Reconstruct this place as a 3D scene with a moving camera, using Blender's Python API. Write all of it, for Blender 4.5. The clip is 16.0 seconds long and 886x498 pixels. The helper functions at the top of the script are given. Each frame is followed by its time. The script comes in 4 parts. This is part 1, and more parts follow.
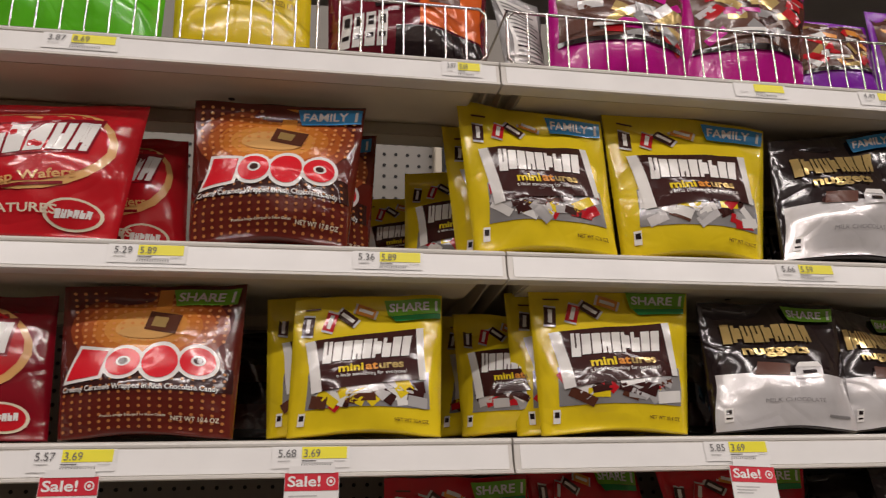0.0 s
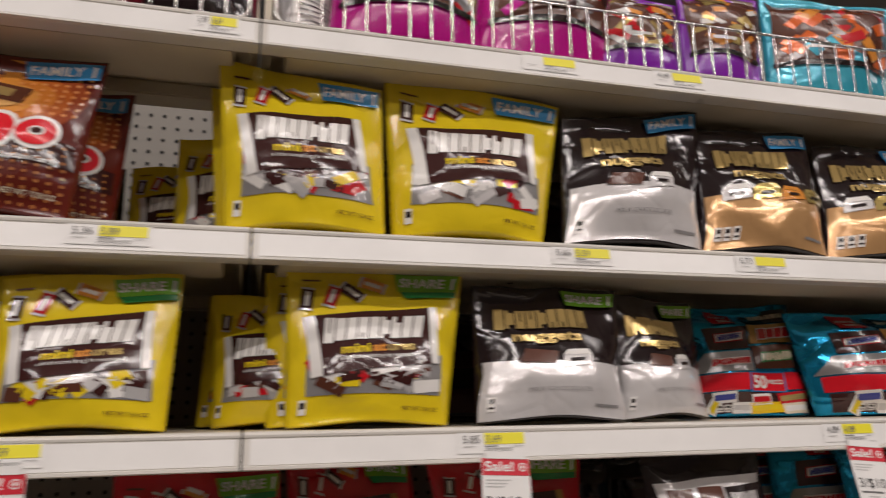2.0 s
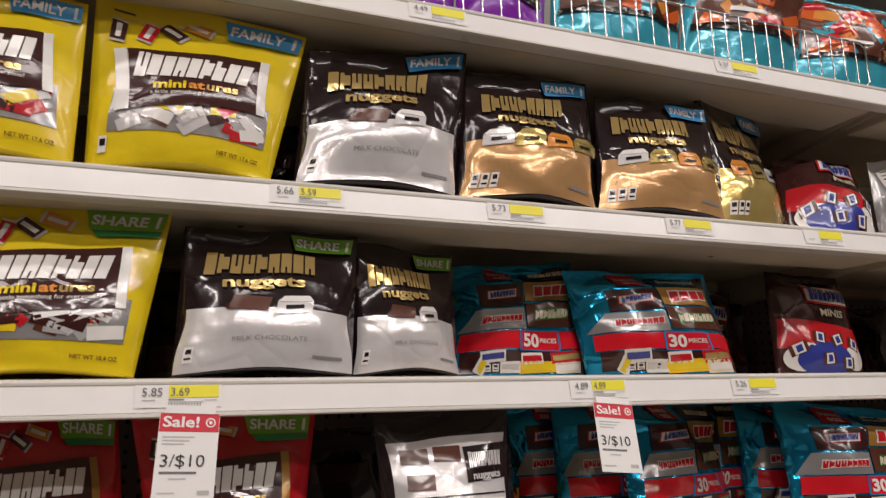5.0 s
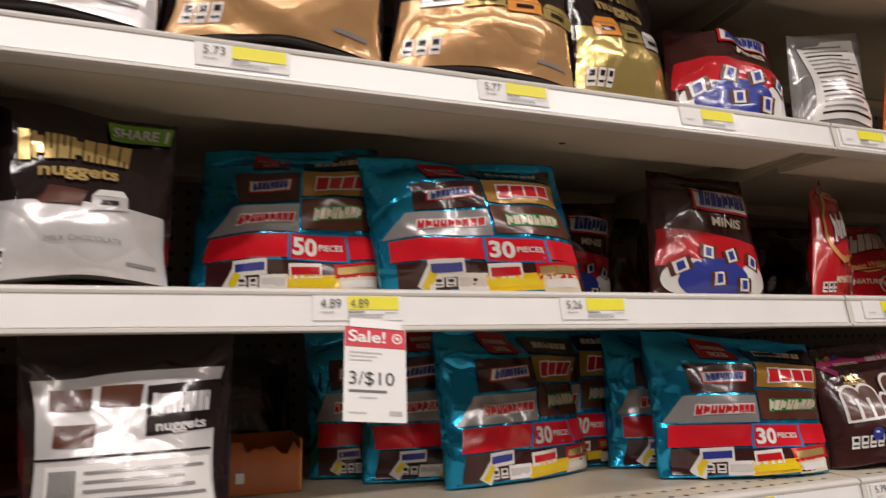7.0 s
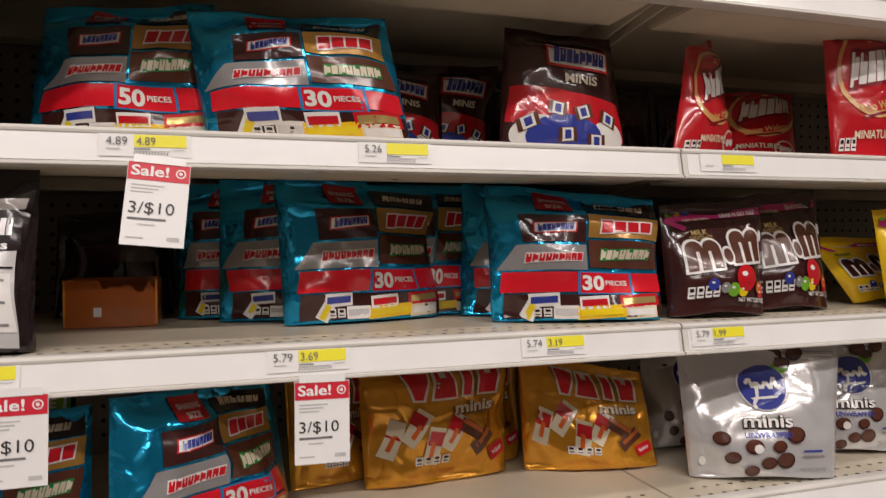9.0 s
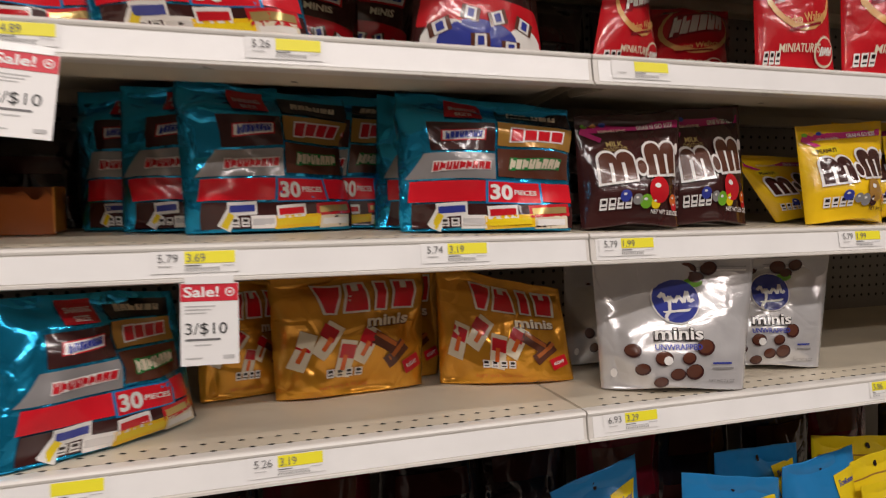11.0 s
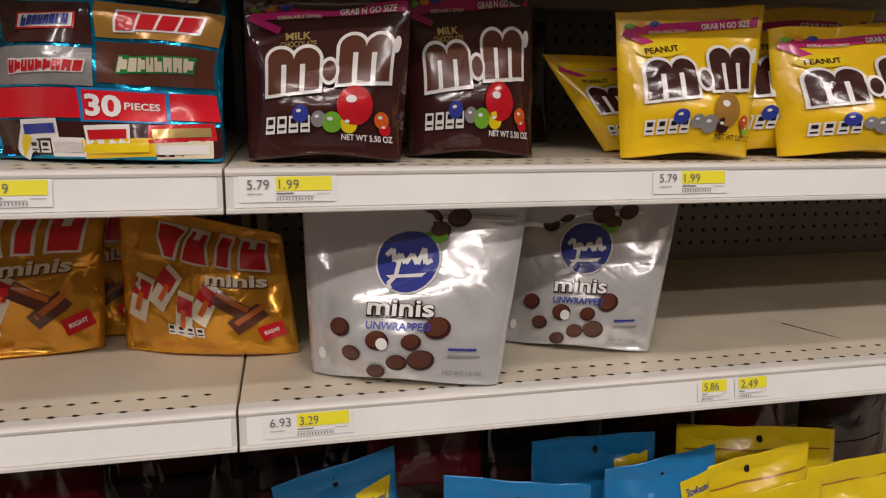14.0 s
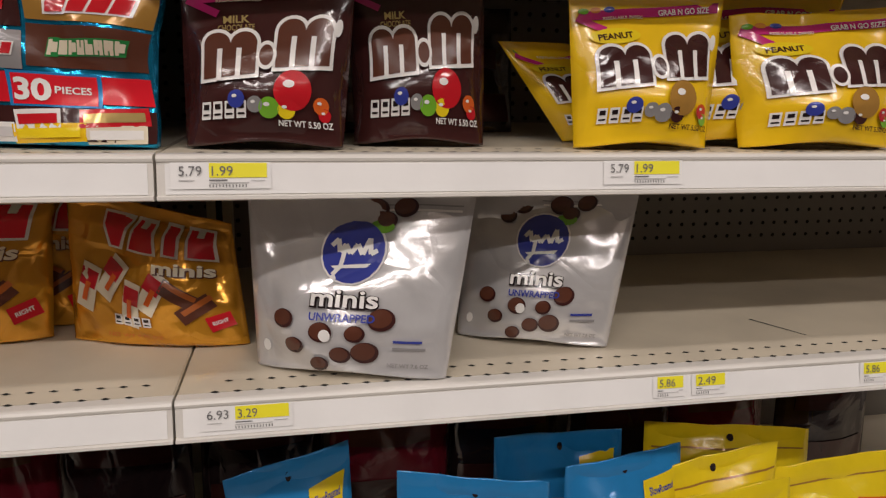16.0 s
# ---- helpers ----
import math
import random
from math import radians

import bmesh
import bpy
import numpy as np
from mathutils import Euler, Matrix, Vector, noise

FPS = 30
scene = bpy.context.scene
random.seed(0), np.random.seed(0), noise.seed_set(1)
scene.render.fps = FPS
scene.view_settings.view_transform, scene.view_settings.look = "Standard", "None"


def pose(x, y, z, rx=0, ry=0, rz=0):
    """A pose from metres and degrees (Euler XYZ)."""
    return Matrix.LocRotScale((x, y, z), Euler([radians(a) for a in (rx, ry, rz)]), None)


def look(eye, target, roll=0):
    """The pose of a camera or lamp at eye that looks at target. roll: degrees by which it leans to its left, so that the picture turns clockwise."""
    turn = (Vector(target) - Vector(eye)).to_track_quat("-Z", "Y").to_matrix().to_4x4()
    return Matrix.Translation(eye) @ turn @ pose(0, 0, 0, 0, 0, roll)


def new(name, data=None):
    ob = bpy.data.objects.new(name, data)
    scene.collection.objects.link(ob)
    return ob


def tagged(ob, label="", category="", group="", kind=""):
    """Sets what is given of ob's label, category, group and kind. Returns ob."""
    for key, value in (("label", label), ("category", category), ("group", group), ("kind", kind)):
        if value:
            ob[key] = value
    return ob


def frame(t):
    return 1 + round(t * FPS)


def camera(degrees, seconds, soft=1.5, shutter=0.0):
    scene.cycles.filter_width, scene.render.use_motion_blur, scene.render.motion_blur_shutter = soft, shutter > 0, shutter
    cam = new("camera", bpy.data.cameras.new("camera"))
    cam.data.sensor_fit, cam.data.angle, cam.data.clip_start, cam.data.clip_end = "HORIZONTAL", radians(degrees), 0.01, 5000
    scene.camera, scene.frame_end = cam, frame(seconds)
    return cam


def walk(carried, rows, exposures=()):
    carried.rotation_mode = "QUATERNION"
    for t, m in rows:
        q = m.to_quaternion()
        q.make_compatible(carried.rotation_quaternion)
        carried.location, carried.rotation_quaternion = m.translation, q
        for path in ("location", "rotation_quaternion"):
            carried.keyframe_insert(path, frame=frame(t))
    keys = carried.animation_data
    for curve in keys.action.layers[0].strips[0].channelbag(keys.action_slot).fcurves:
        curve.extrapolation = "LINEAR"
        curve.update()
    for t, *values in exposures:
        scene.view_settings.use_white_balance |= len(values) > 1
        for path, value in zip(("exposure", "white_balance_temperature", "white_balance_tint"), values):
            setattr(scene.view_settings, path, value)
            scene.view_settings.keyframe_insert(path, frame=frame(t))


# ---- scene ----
cam = camera(64.1, 16.0, 1.2, 0.5)
PATH = [
    (0, (-0.185, -0.715, 1.298), (0.127, 1.192, 1.813), -0.6),
    (0.5, (-0.168, -0.713, 1.284), (0.177, 1.18, 1.829), -0.8),
    (1, (-0.158, -0.716, 1.281), (0.241, 1.169, 1.815), -0.9),
    (1.5, (-0.124, -0.699, 1.277), (0.353, 1.168, 1.811), -1.1),
    (2, (0.001, -0.695, 1.314), (0.522, 1.184, 1.757), -0.9),
    (2.5, (0.109, -0.698, 1.304), (0.685, 1.157, 1.78), -1.5),
    (3, (0.182, -0.696, 1.296), (0.789, 1.146, 1.786), -1.7),
    (5.3, (0.247, -0.688, 1.267), (0.958, 1.143, 1.646), -1.1),
    (5.5, (0.266, -0.686, 1.261), (0.975, 1.151, 1.612), -1.3),
    (6, (0.376, -0.62, 1.277), (1.1, 1.226, 1.535), -0.9),
    (6.5, (0.461, -0.554, 1.271), (1.194, 1.287, 1.539), -1.2),
    (7, (0.528, -0.553, 1.257), (1.269, 1.288, 1.506), -0.8),
    (7.5, (0.605, -0.589, 1.237), (1.314, 1.27, 1.441), -0.9),
    (8, (0.679, -0.619, 1.216), (1.321, 1.271, 1.343), -0.8),
    (8.5, (0.706, -0.634, 1.204), (1.316, 1.27, 1.25), -0.7),
    (8.7, (0.718, -0.646, 1.203), (1.326, 1.259, 1.215), -0.6),
    (10.8, (0.797, -0.695, 1.148), (1.44, 1.193, 1.006), -0.5),
    (11, (0.816, -0.678, 1.153), (1.468, 1.205, 0.984), -0.2),
    (11.5, (0.932, -0.595, 1.148), (1.568, 1.286, 0.907), -0.0),
    (12, (1.022, -0.529, 1.139), (1.642, 1.346, 0.823), 0.3),
    (12.5, (1.09, -0.524, 1.131), (1.773, 1.326, 0.796), 0.2),
    (13, (1.199, -0.533, 1.152), (1.863, 1.311, 0.762), 0.5),
    (13.5, (1.256, -0.55, 1.165), (1.786, 1.329, 0.732), 0.6),
    (14, (1.269, -0.56, 1.17), (1.683, 1.345, 0.711), 0.8),
    (14.5, (1.283, -0.558, 1.176), (1.673, 1.347, 0.708), 1.0),
    (15, (1.291, -0.557, 1.181), (1.675, 1.348, 0.701), 1.2),
    (15.5, (1.313, -0.552, 1.175), (1.69, 1.353, 0.695), 1.1),
    (16, (1.325, -0.558, 1.163), (1.714, 1.347, 0.693), 1.1),
]
walk(cam, [(t, look(eye, target, roll)) for t, eye, target, roll in PATH],
     exposures=[(0, -0.36), (3, -0.36), (5.5, -0.22), (8, -0.06), (11, -0.08), (16, -0.24)])

# ---- light ----
world = bpy.data.worlds.new("store_air")
scene.world = world
world.use_nodes = True
world.node_tree.nodes["Background"].inputs[0].default_value = (0.9, 0.95, 1.0, 1)
world.node_tree.nodes["Background"].inputs[1].default_value = 0.02

LAMP_Z = 4.4


def strip_lamp(x, y, length, watts):
    lamp = bpy.data.lights.new("ceiling_strip_lamp", "AREA")
    lamp.shape, lamp.size, lamp.size_y = "RECTANGLE", length, 0.22
    lamp.energy, lamp.color = watts, (1.0, 0.905, 0.865)
    ob = new("ceiling_strip_lamp", lamp)
    ob.matrix_world = pose(x, y, LAMP_Z - 0.012)
    return ob


LAMPS = [(0.6, -1.2, 9.0, 75), (0.6, -3.3, 9.0, 260), (0.6, -5.3, 9.0, 200)]
for lx, ly, ll, lw in LAMPS:
    strip_lamp(lx, ly, ll, lw)


# ---- materials ----
def nodes_of(name):
    m = bpy.data.materials.new(name)
    m.use_nodes = True
    return m, m.node_tree.nodes, m.node_tree.links, m.node_tree.nodes["Principled BSDF"]


def noise_on(n, l, scale, detail=3.0, coord=None, distortion=0.0):
    t = n.new("ShaderNodeTexNoise")
    t.inputs["Scale"].default_value = scale
    t.inputs["Detail"].default_value = detail
    t.inputs["Distortion"].default_value = distortion
    g = coord or n.new("ShaderNodeNewGeometry").outputs["Position"]
    l.new(g, t.inputs["Vector"])
    return t


def film(name, colour, rough=0.22, metal=0.0, crinkle=0.5, coat=0.6):
    """Printed plastic or foil film: glossy, creased at two scales."""
    m, n, l, p = nodes_of(name)
    g = n.new("ShaderNodeNewGeometry").outputs["Position"]
    tone = noise_on(n, l, 35, 4, g)
    mix = n.new("ShaderNodeMix")
    mix.data_type = "RGBA"
    mix.inputs["A"].default_value = (*[c * 0.86 for c in colour], 1)
    mix.inputs["B"].default_value = (*[min(1, c * 1.1) for c in colour], 1)
    l.new(tone.outputs["Fac"], mix.inputs["Factor"])
    l.new(mix.outputs["Result"], p.inputs["Base Color"])
    p.inputs["Roughness"].default_value = rough * 0.62
    p.inputs["Metallic"].default_value = metal
    p.inputs["Coat Weight"].default_value = coat * 0.5
    p.inputs["Coat Roughness"].default_value = 0.05
    big = noise_on(n, l, 13, 2, g, 1.2)
    fine = noise_on(n, l, 120, 2, g, 0.6)
    cells = n.new("ShaderNodeTexVoronoi")
    cells.feature = "DISTANCE_TO_EDGE"
    cells.inputs["Scale"].default_value = 15
    warp = n.new("ShaderNodeVectorMath")
    warp.operation = "MULTIPLY_ADD"
    warp.inputs[1].default_value = (0.03, 0.03, 0.03)
    l.new(big.outputs["Color"], warp.inputs[0])
    l.new(g, warp.inputs[2])
    l.new(warp.outputs[0], cells.inputs["Vector"])
    clampd = n.new("ShaderNodeMath")
    clampd.operation = "MINIMUM"
    clampd.inputs[1].default_value = 0.07
    l.new(cells.outputs["Distance"], clampd.inputs[0])
    s1 = n.new("ShaderNodeMath")
    s1.operation = "MULTIPLY_ADD"
    s1.inputs[1].default_value = 1.7
    l.new(clampd.outputs[0], s1.inputs[0])
    l.new(big.outputs["Fac"], s1.inputs[2])
    s2 = n.new("ShaderNodeMath")
    s2.operation = "MULTIPLY_ADD"
    s2.inputs[1].default_value = 0.05
    l.new(fine.outputs["Fac"], s2.inputs[0])
    l.new(s1.outputs[0], s2.inputs[2])
    b = n.new("ShaderNodeBump")
    b.inputs["Strength"].default_value = crinkle * 0.55
    b.inputs["Distance"].default_value = 0.009
    l.new(s2.outputs[0], b.inputs["Height"])
    l.new(b.outputs[0], p.inputs["Normal"])
    l.new(b.outputs[0], p.inputs["Coat Normal"])
    return m


def enamel(name, colour, rough=0.4, dirt=0.12, scale=9.0, bump=0.05, metal=0.0):
    """Painted or plastic hard surface with smudges and a fine orange peel."""
    m, n, l, p = nodes_of(name)
    a, c = noise_on(n, l, scale, 6), noise_on(n, l, 260, 2)
    ramp = n.new("ShaderNodeValToRGB")
    ramp.color_ramp.elements[0].position, ramp.color_ramp.elements[1].position = 0.32, 0.62
    ramp.color_ramp.elements[0].color = (*[v * (1 - dirt) for v in colour], 1)
    ramp.color_ramp.elements[1].color = (*colour, 1)
    l.new(a.outputs["Fac"], ramp.inputs[0])
    l.new(ramp.outputs[0], p.inputs["Base Color"])
    r = n.new("ShaderNodeMapRange")
    r.inputs["To Min"].default_value, r.inputs["To Max"].default_value = rough * 0.75, rough * 1.25
    l.new(a.outputs["Fac"], r.inputs["Value"])
    l.new(r.outputs[0], p.inputs["Roughness"])
    p.inputs["Metallic"].default_value = metal
    b = n.new("ShaderNodeBump")
    b.inputs["Strength"].default_value, b.inputs["Distance"].default_value = bump, 0.001
    l.new(c.outputs["Fac"], b.inputs["Height"])
    l.new(b.outputs[0], p.inputs["Normal"])
    return m


CREAM = enamel("cream_enamel", (0.62, 0.55, 0.43), 0.38, 0.16)
RAIL = enamel("rail_plastic", (0.68, 0.65, 0.60), 0.3, 0.1)
STRIP = enamel("label_strip", (0.86, 0.85, 0.83), 0.22, 0.06, 14)
CARD = enamel("white_card", (0.82, 0.81, 0.79), 0.5, 0.04)
TAGRED = enamel("sale_red", (0.62, 0.015, 0.035), 0.45, 0.06)
TAGYEL = enamel("tag_yellow", (0.86, 0.78, 0.03), 0.45, 0.05)
INK = enamel("black_ink", (0.03, 0.03, 0.03), 0.5, 0.1)
GREYINK = enamel("grey_ink", (0.16, 0.155, 0.155), 0.6, 0.2, 60)
PALEINK = enamel("pale_grey_ink", (0.55, 0.54, 0.53), 0.6, 0.2, 60)
WIRE = enamel("chrome_wire", (0.62, 0.60, 0.57), 0.22, 0.1, 40, 0.0, 1.0)
# white board; the shade between the shelves is put into this dark colour
PEG = enamel("pegboard_shaded", (0.26, 0.24, 0.21), 0.5, 0.12)
DARK = enamel("dark_slot", (0.012, 0.011, 0.01), 0.8, 0.2)
CEIL = enamel("ceiling_paint", (0.5, 0.49, 0.47), 0.8, 0.08, 2)
WALLP = enamel("wall_paint", (0.24, 0.20, 0.17), 0.7, 0.2, 2)
AISLE = enamel("aisle_panel", (0.32, 0.28, 0.25), 0.6, 0.25, 3)
FLOORM = enamel("floor_vinyl", (0.30, 0.27, 0.24), 0.25, 0.2, 3)

P = {}
for key, col, ro, me, cr in [
        ("yellow", (0.80, 0.60, 0.015), .3, 0, .35), ("yellow2", (0.82, 0.52, 0.012), .3, 0, .3),
        ("brown", (0.045, 0.013, 0.012), .22, 0, .4), ("choc", (0.10, 0.032, 0.018), .35, 0, .3),
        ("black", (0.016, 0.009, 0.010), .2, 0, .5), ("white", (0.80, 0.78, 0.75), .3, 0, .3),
        ("silver", (0.72, 0.70, 0.70), .3, .25, .5), ("foil", (0.66, 0.65, 0.65), .28, .4, .5), ("cocoa", (0.12, 0.016, 0.010), .25, 0, .4), ("glow1", (0.30, 0.055, 0.014), .3, 0, .3), ("glow2", (0.46, 0.11, 0.02), .3, 0, .3), ("glow3", (0.60, 0.19, 0.03), .3, 0, .3), ("glow4", (0.70, 0.29, 0.06), .3, 0, .3), ("glow5", (0.76, 0.40, 0.13), .3, 0, .3), ("glowdot", (0.74, 0.30, 0.09), .3, 0, .3),
        ("grey", (0.34, 0.33, 0.33), .3, .3, .4), ("gold", (0.72, 0.52, 0.20), .25, .6, .4),
        ("tan", (0.62, 0.36, 0.16), .3, .35, .5), ("brass", (0.62, 0.47, 0.16), .28, .6, .6),
        # dred: wafer print colour, also red film with shade painted in
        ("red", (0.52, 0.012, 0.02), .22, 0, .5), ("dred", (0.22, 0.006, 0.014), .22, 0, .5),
        ("blue", (0.05, 0.30, 0.62), .3, 0, .3), ("navy", (0.035, 0.05, 0.30), .3, 0, .4),
        ("green", (0.17, 0.42, 0.03), .3, 0, .3), ("dgreen", (0.02, 0.22, 0.05), .3, 0, .3),
        ("teal", (0.012, 0.37, 0.68), .24, .8, 1.6), ("sky", (0.05, 0.42, 0.56), .25, .2, .5),
        ("ochre", (0.42, 0.22, 0.045), .3, .2, .4), ("amber", (0.78, 0.36, 0.03), .24, .55, 1.2),
        ("rust", (0.42, 0.11, 0.02), .3, 0, .3), ("orange", (0.72, 0.28, 0.045), .3, 0, .3),
        ("peach", (0.72, 0.40, 0.14), .3, 0, .3), ("cream", (0.74, 0.66, 0.50), .35, 0, .3),
        ("magenta", (0.52, 0.008, 0.26), .28, 0, .5), ("purple", (0.24, 0.02, 0.42), .28, 0, .5),
        ("lime", (0.12, 0.56, 0.02), .28, 0, .5), ("maroon", (0.14, 0.008, 0.018), .25, 0, .5),
        ("nutblue", (0.02, 0.22, 0.52), .3, .1, .3), ("hot", (0.72, 0.13, 0.02), .25, .1, .4),
        ("dot", (0.46, 0.17, 0.05), .3, 0, .3), ("tagred", (0.68, 0.012, 0.025), .3, 0, .25), ("pink", (0.5, 0.02, 0.16), .3, 0, .3)]:
    P[key] = film("film_" + key, col, ro, me, cr)


# ---- mesh helpers ----
def mesh_ob(name, verts, faces, mat, parent=None, label="", smooth=False, loc=None):
    me = bpy.data.meshes.new(name)
    me.from_pydata([tuple(v) for v in verts], [], faces)
    me.materials.append(mat)
    if smooth:
        me.shade_smooth()
    me.update()
    ob = new(name, me)
    if loc is not None:
        ob.location = loc
    if parent is not None:
        ob.parent = parent
    if label:
        tagged(ob, label)
    return ob


def part(name, bm, mat, parent=None, label="", smooth=False):
    me = bpy.data.meshes.new(name)
    bm.to_mesh(me)
    bm.free()
    me.materials.append(mat)
    if smooth:
        me.shade_smooth()
    ob = new(name, me)
    if parent is not None:
        ob.parent = parent
    if label:
        tagged(ob, label)
    return ob


def box_bm(x0, x1, y0, y1, z0, z1, bevel=0.0, bm=None):
    bm = bm or bmesh.new()
    r = bmesh.ops.create_cube(bm, size=1, matrix=Matrix.Translation(((x0 + x1) / 2, (y0 + y1) / 2, (z0 + z1) / 2)) @ Matrix.Diagonal((x1 - x0, y1 - y0, z1 - z0, 1)))
    if bevel:
        es = list({e for v in r["verts"] for e in v.link_edges})
        bmesh.ops.bevel(bm, geom=es, offset=bevel, segments=2, affect="EDGES")
    return bm


def empty(name, loc, label, category, group="", kind=""):
    e = new(name)
    e.location = loc
    e.empty_display_size = 0.05
    return tagged(e, label, category, group, kind)


def profile_x(pts, x0, x1):
    """A profile of (y, z) points, drawn out along x and closed at both ends."""
    bm = bmesh.new()
    a = [bm.verts.new((x0, y, z)) for y, z in pts]
    b = [bm.verts.new((x1, y, z)) for y, z in pts]
    k = len(pts)
    for i in range(k):
        j = (i + 1) % k
        bm.faces.new((a[i], a[j], b[j], b[i]))
    bm.faces.new(a[::-1])
    bm.faces.new(b)
    bmesh.ops.recalc_face_normals(bm, faces=bm.faces)
    return bm


GLYPHS = {}


def glyphs(body, bold=0.0):
    """The words as flat triangles, one unit high, centred on x."""
    if (body, bold) in GLYPHS:
        return GLYPHS[body, bold]
    cu = bpy.data.curves.new("writing", "FONT")
    cu.body, cu.size, cu.resolution_u, cu.align_x, cu.offset = body, 1.0, 3, "CENTER", bold
    ob = new("writing", cu)
    dg = bpy.context.evaluated_depsgraph_get()
    dg.update()
    ev = ob.evaluated_get(dg)
    me = ev.to_mesh()
    bm = bmesh.new()
    bm.from_mesh(me)
    ev.to_mesh_clear()
    bpy.data.objects.remove(ob)
    bpy.data.curves.remove(cu)
    bmesh.ops.triangulate(bm, faces=bm.faces)
    for _ in range(2):
        es = [e for e in bm.edges if e.calc_length() > 0.35]
        if es:
            bmesh.ops.subdivide_edges(bm, edges=es, cuts=1)
            bmesh.ops.triangulate(bm, faces=bm.faces)
    bm.verts.index_update()
    vs = np.array([(v.co.x, v.co.y) for v in bm.verts])
    fs = [tuple(v.index for v in f.verts) for f in bm.faces]
    bm.free()
    lo, hi = vs.min(0), vs.max(0)
    vs = vs - np.array([(lo[0] + hi[0]) / 2, 0])
    GLYPHS[body, bold] = (vs, fs, hi[0] - lo[0])
    return GLYPHS[body, bold]


def flat_text(body, x, y, z, height, mat, parent, width=0.0, name="writing", bold=0.01, squeeze=1.0):
    """Writing on an upright face that looks along -y; x is its left end."""
    vs, fs, w = glyphs(body, bold)
    s = height / 0.72
    sx = (width / w) if width else s * squeeze
    return mesh_ob(name, [(x + (a + w / 2) * sx, y, z + b * s) for a, b in vs], fs, mat, parent)


def flat_quad(name, x0, x1, z0, z1, y, mat, parent, label=""):
    return mesh_ob(name, [(x0, y, z0), (x1, y, z0), (x1, y, z1), (x0, y, z1)], [(0, 1, 2, 3)], mat, parent, label)


# ---- room ----
def slab(name, x0, x1, y0, y1, z0, z1, mat, label, category):
    return tagged(part(name, box_bm(x0, x1, y0, y1, z0, z1), mat), label, category, kind="structure")


slab("floor", -6, 8, -6, 5, -0.1, 0, FLOORM, "polished brown vinyl store floor", "floor")
slab("ceiling", -6, 8, -6, 5, 4.6, 4.7, CEIL, "white painted store ceiling", "ceiling")
slab("wall_south", -6, 8, -6.1, -6, 0, 4.6, WALLP, "brown painted store wall", "wall")
slab("wall_north", -6, 8, 5, 5.1, 0, 4.6, WALLP, "brown painted store wall", "wall")
slab("wall_west", -6.1, -6, -6, 5, 0, 4.6, WALLP, "brown painted store wall", "wall")
slab("wall_east", 8, 8.1, -6, 5, 0, 4.6, WALLP, "brown painted store wall", "wall")
slab("wall_aisle", -4, 6, -3.3, -2.8, 0, 2.2, AISLE, "brown partition on the far side of the aisle", "wall")
for lx, ly, ll, lw in LAMPS:
    fx = empty("ceiling_light", (lx, ly, LAMP_Z), "long white strip light under the ceiling", "ceiling light", "ceiling lights")
    part("housing", box_bm(-ll / 2 - .04, ll / 2 + .04, -.14, .14, 0.0, .15, .01), CEIL, fx)

# ---- gondola ----
BAY = 1.219
SHELF = {1: 1.717, 2: 1.491, 3: 1.297, 4: 1.104, 5: 0.905, 6: 0.60, 7: 0.32}
BACK = 0.42
BAYS = (-1, 0, 1)

back = empty("pegboard_back", (0, 0, 0), "white perforated pegboard back of the shelving, painted dark for shade", "wall", kind="structure")
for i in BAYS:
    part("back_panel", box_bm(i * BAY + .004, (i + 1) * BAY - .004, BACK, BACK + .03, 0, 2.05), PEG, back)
holes_v, holes_f = [], []
for hx in np.arange(-0.7, 2.3, 0.020):
    for hz in np.arange(0.93, 1.95, 0.020):
        k = len(holes_v)
        holes_v += [(hx + .0032 * math.cos(a * math.pi / 3), BACK - .0008, hz + .0032 * math.sin(a * math.pi / 3)) for a in range(6)]
        holes_f.append(tuple(range(k, k + 6)))
tagged(mesh_ob("peg_hole", holes_v, holes_f, DARK, back), kind="stuff")
for i in (*BAYS, 2):
    up = empty("upright", (i * BAY, BACK - .012, 0), "cream slotted steel upright of the shelving", "upright", "uprights of the shelving")
    part("post", box_bm(-.016, .016, -.014, .012, 0, 2.08, .002), CREAM, up)
    part("slot_channel", box_bm(-.004, .004, -.0146, -.013, .2, 2.0), DARK, up)

RAIL_PROFILE = [(0.012, 0.0), (0.001, 0.0), (-0.0015, -0.001), (-0.0028, -0.003), (-0.0026, -0.0052), (-0.0015, -0.006), (-0.0060, -0.0300), (-0.0088, -0.0308), (-0.0092, -0.0332), (-0.006, -0.0345), (0.012, -0.0345)]


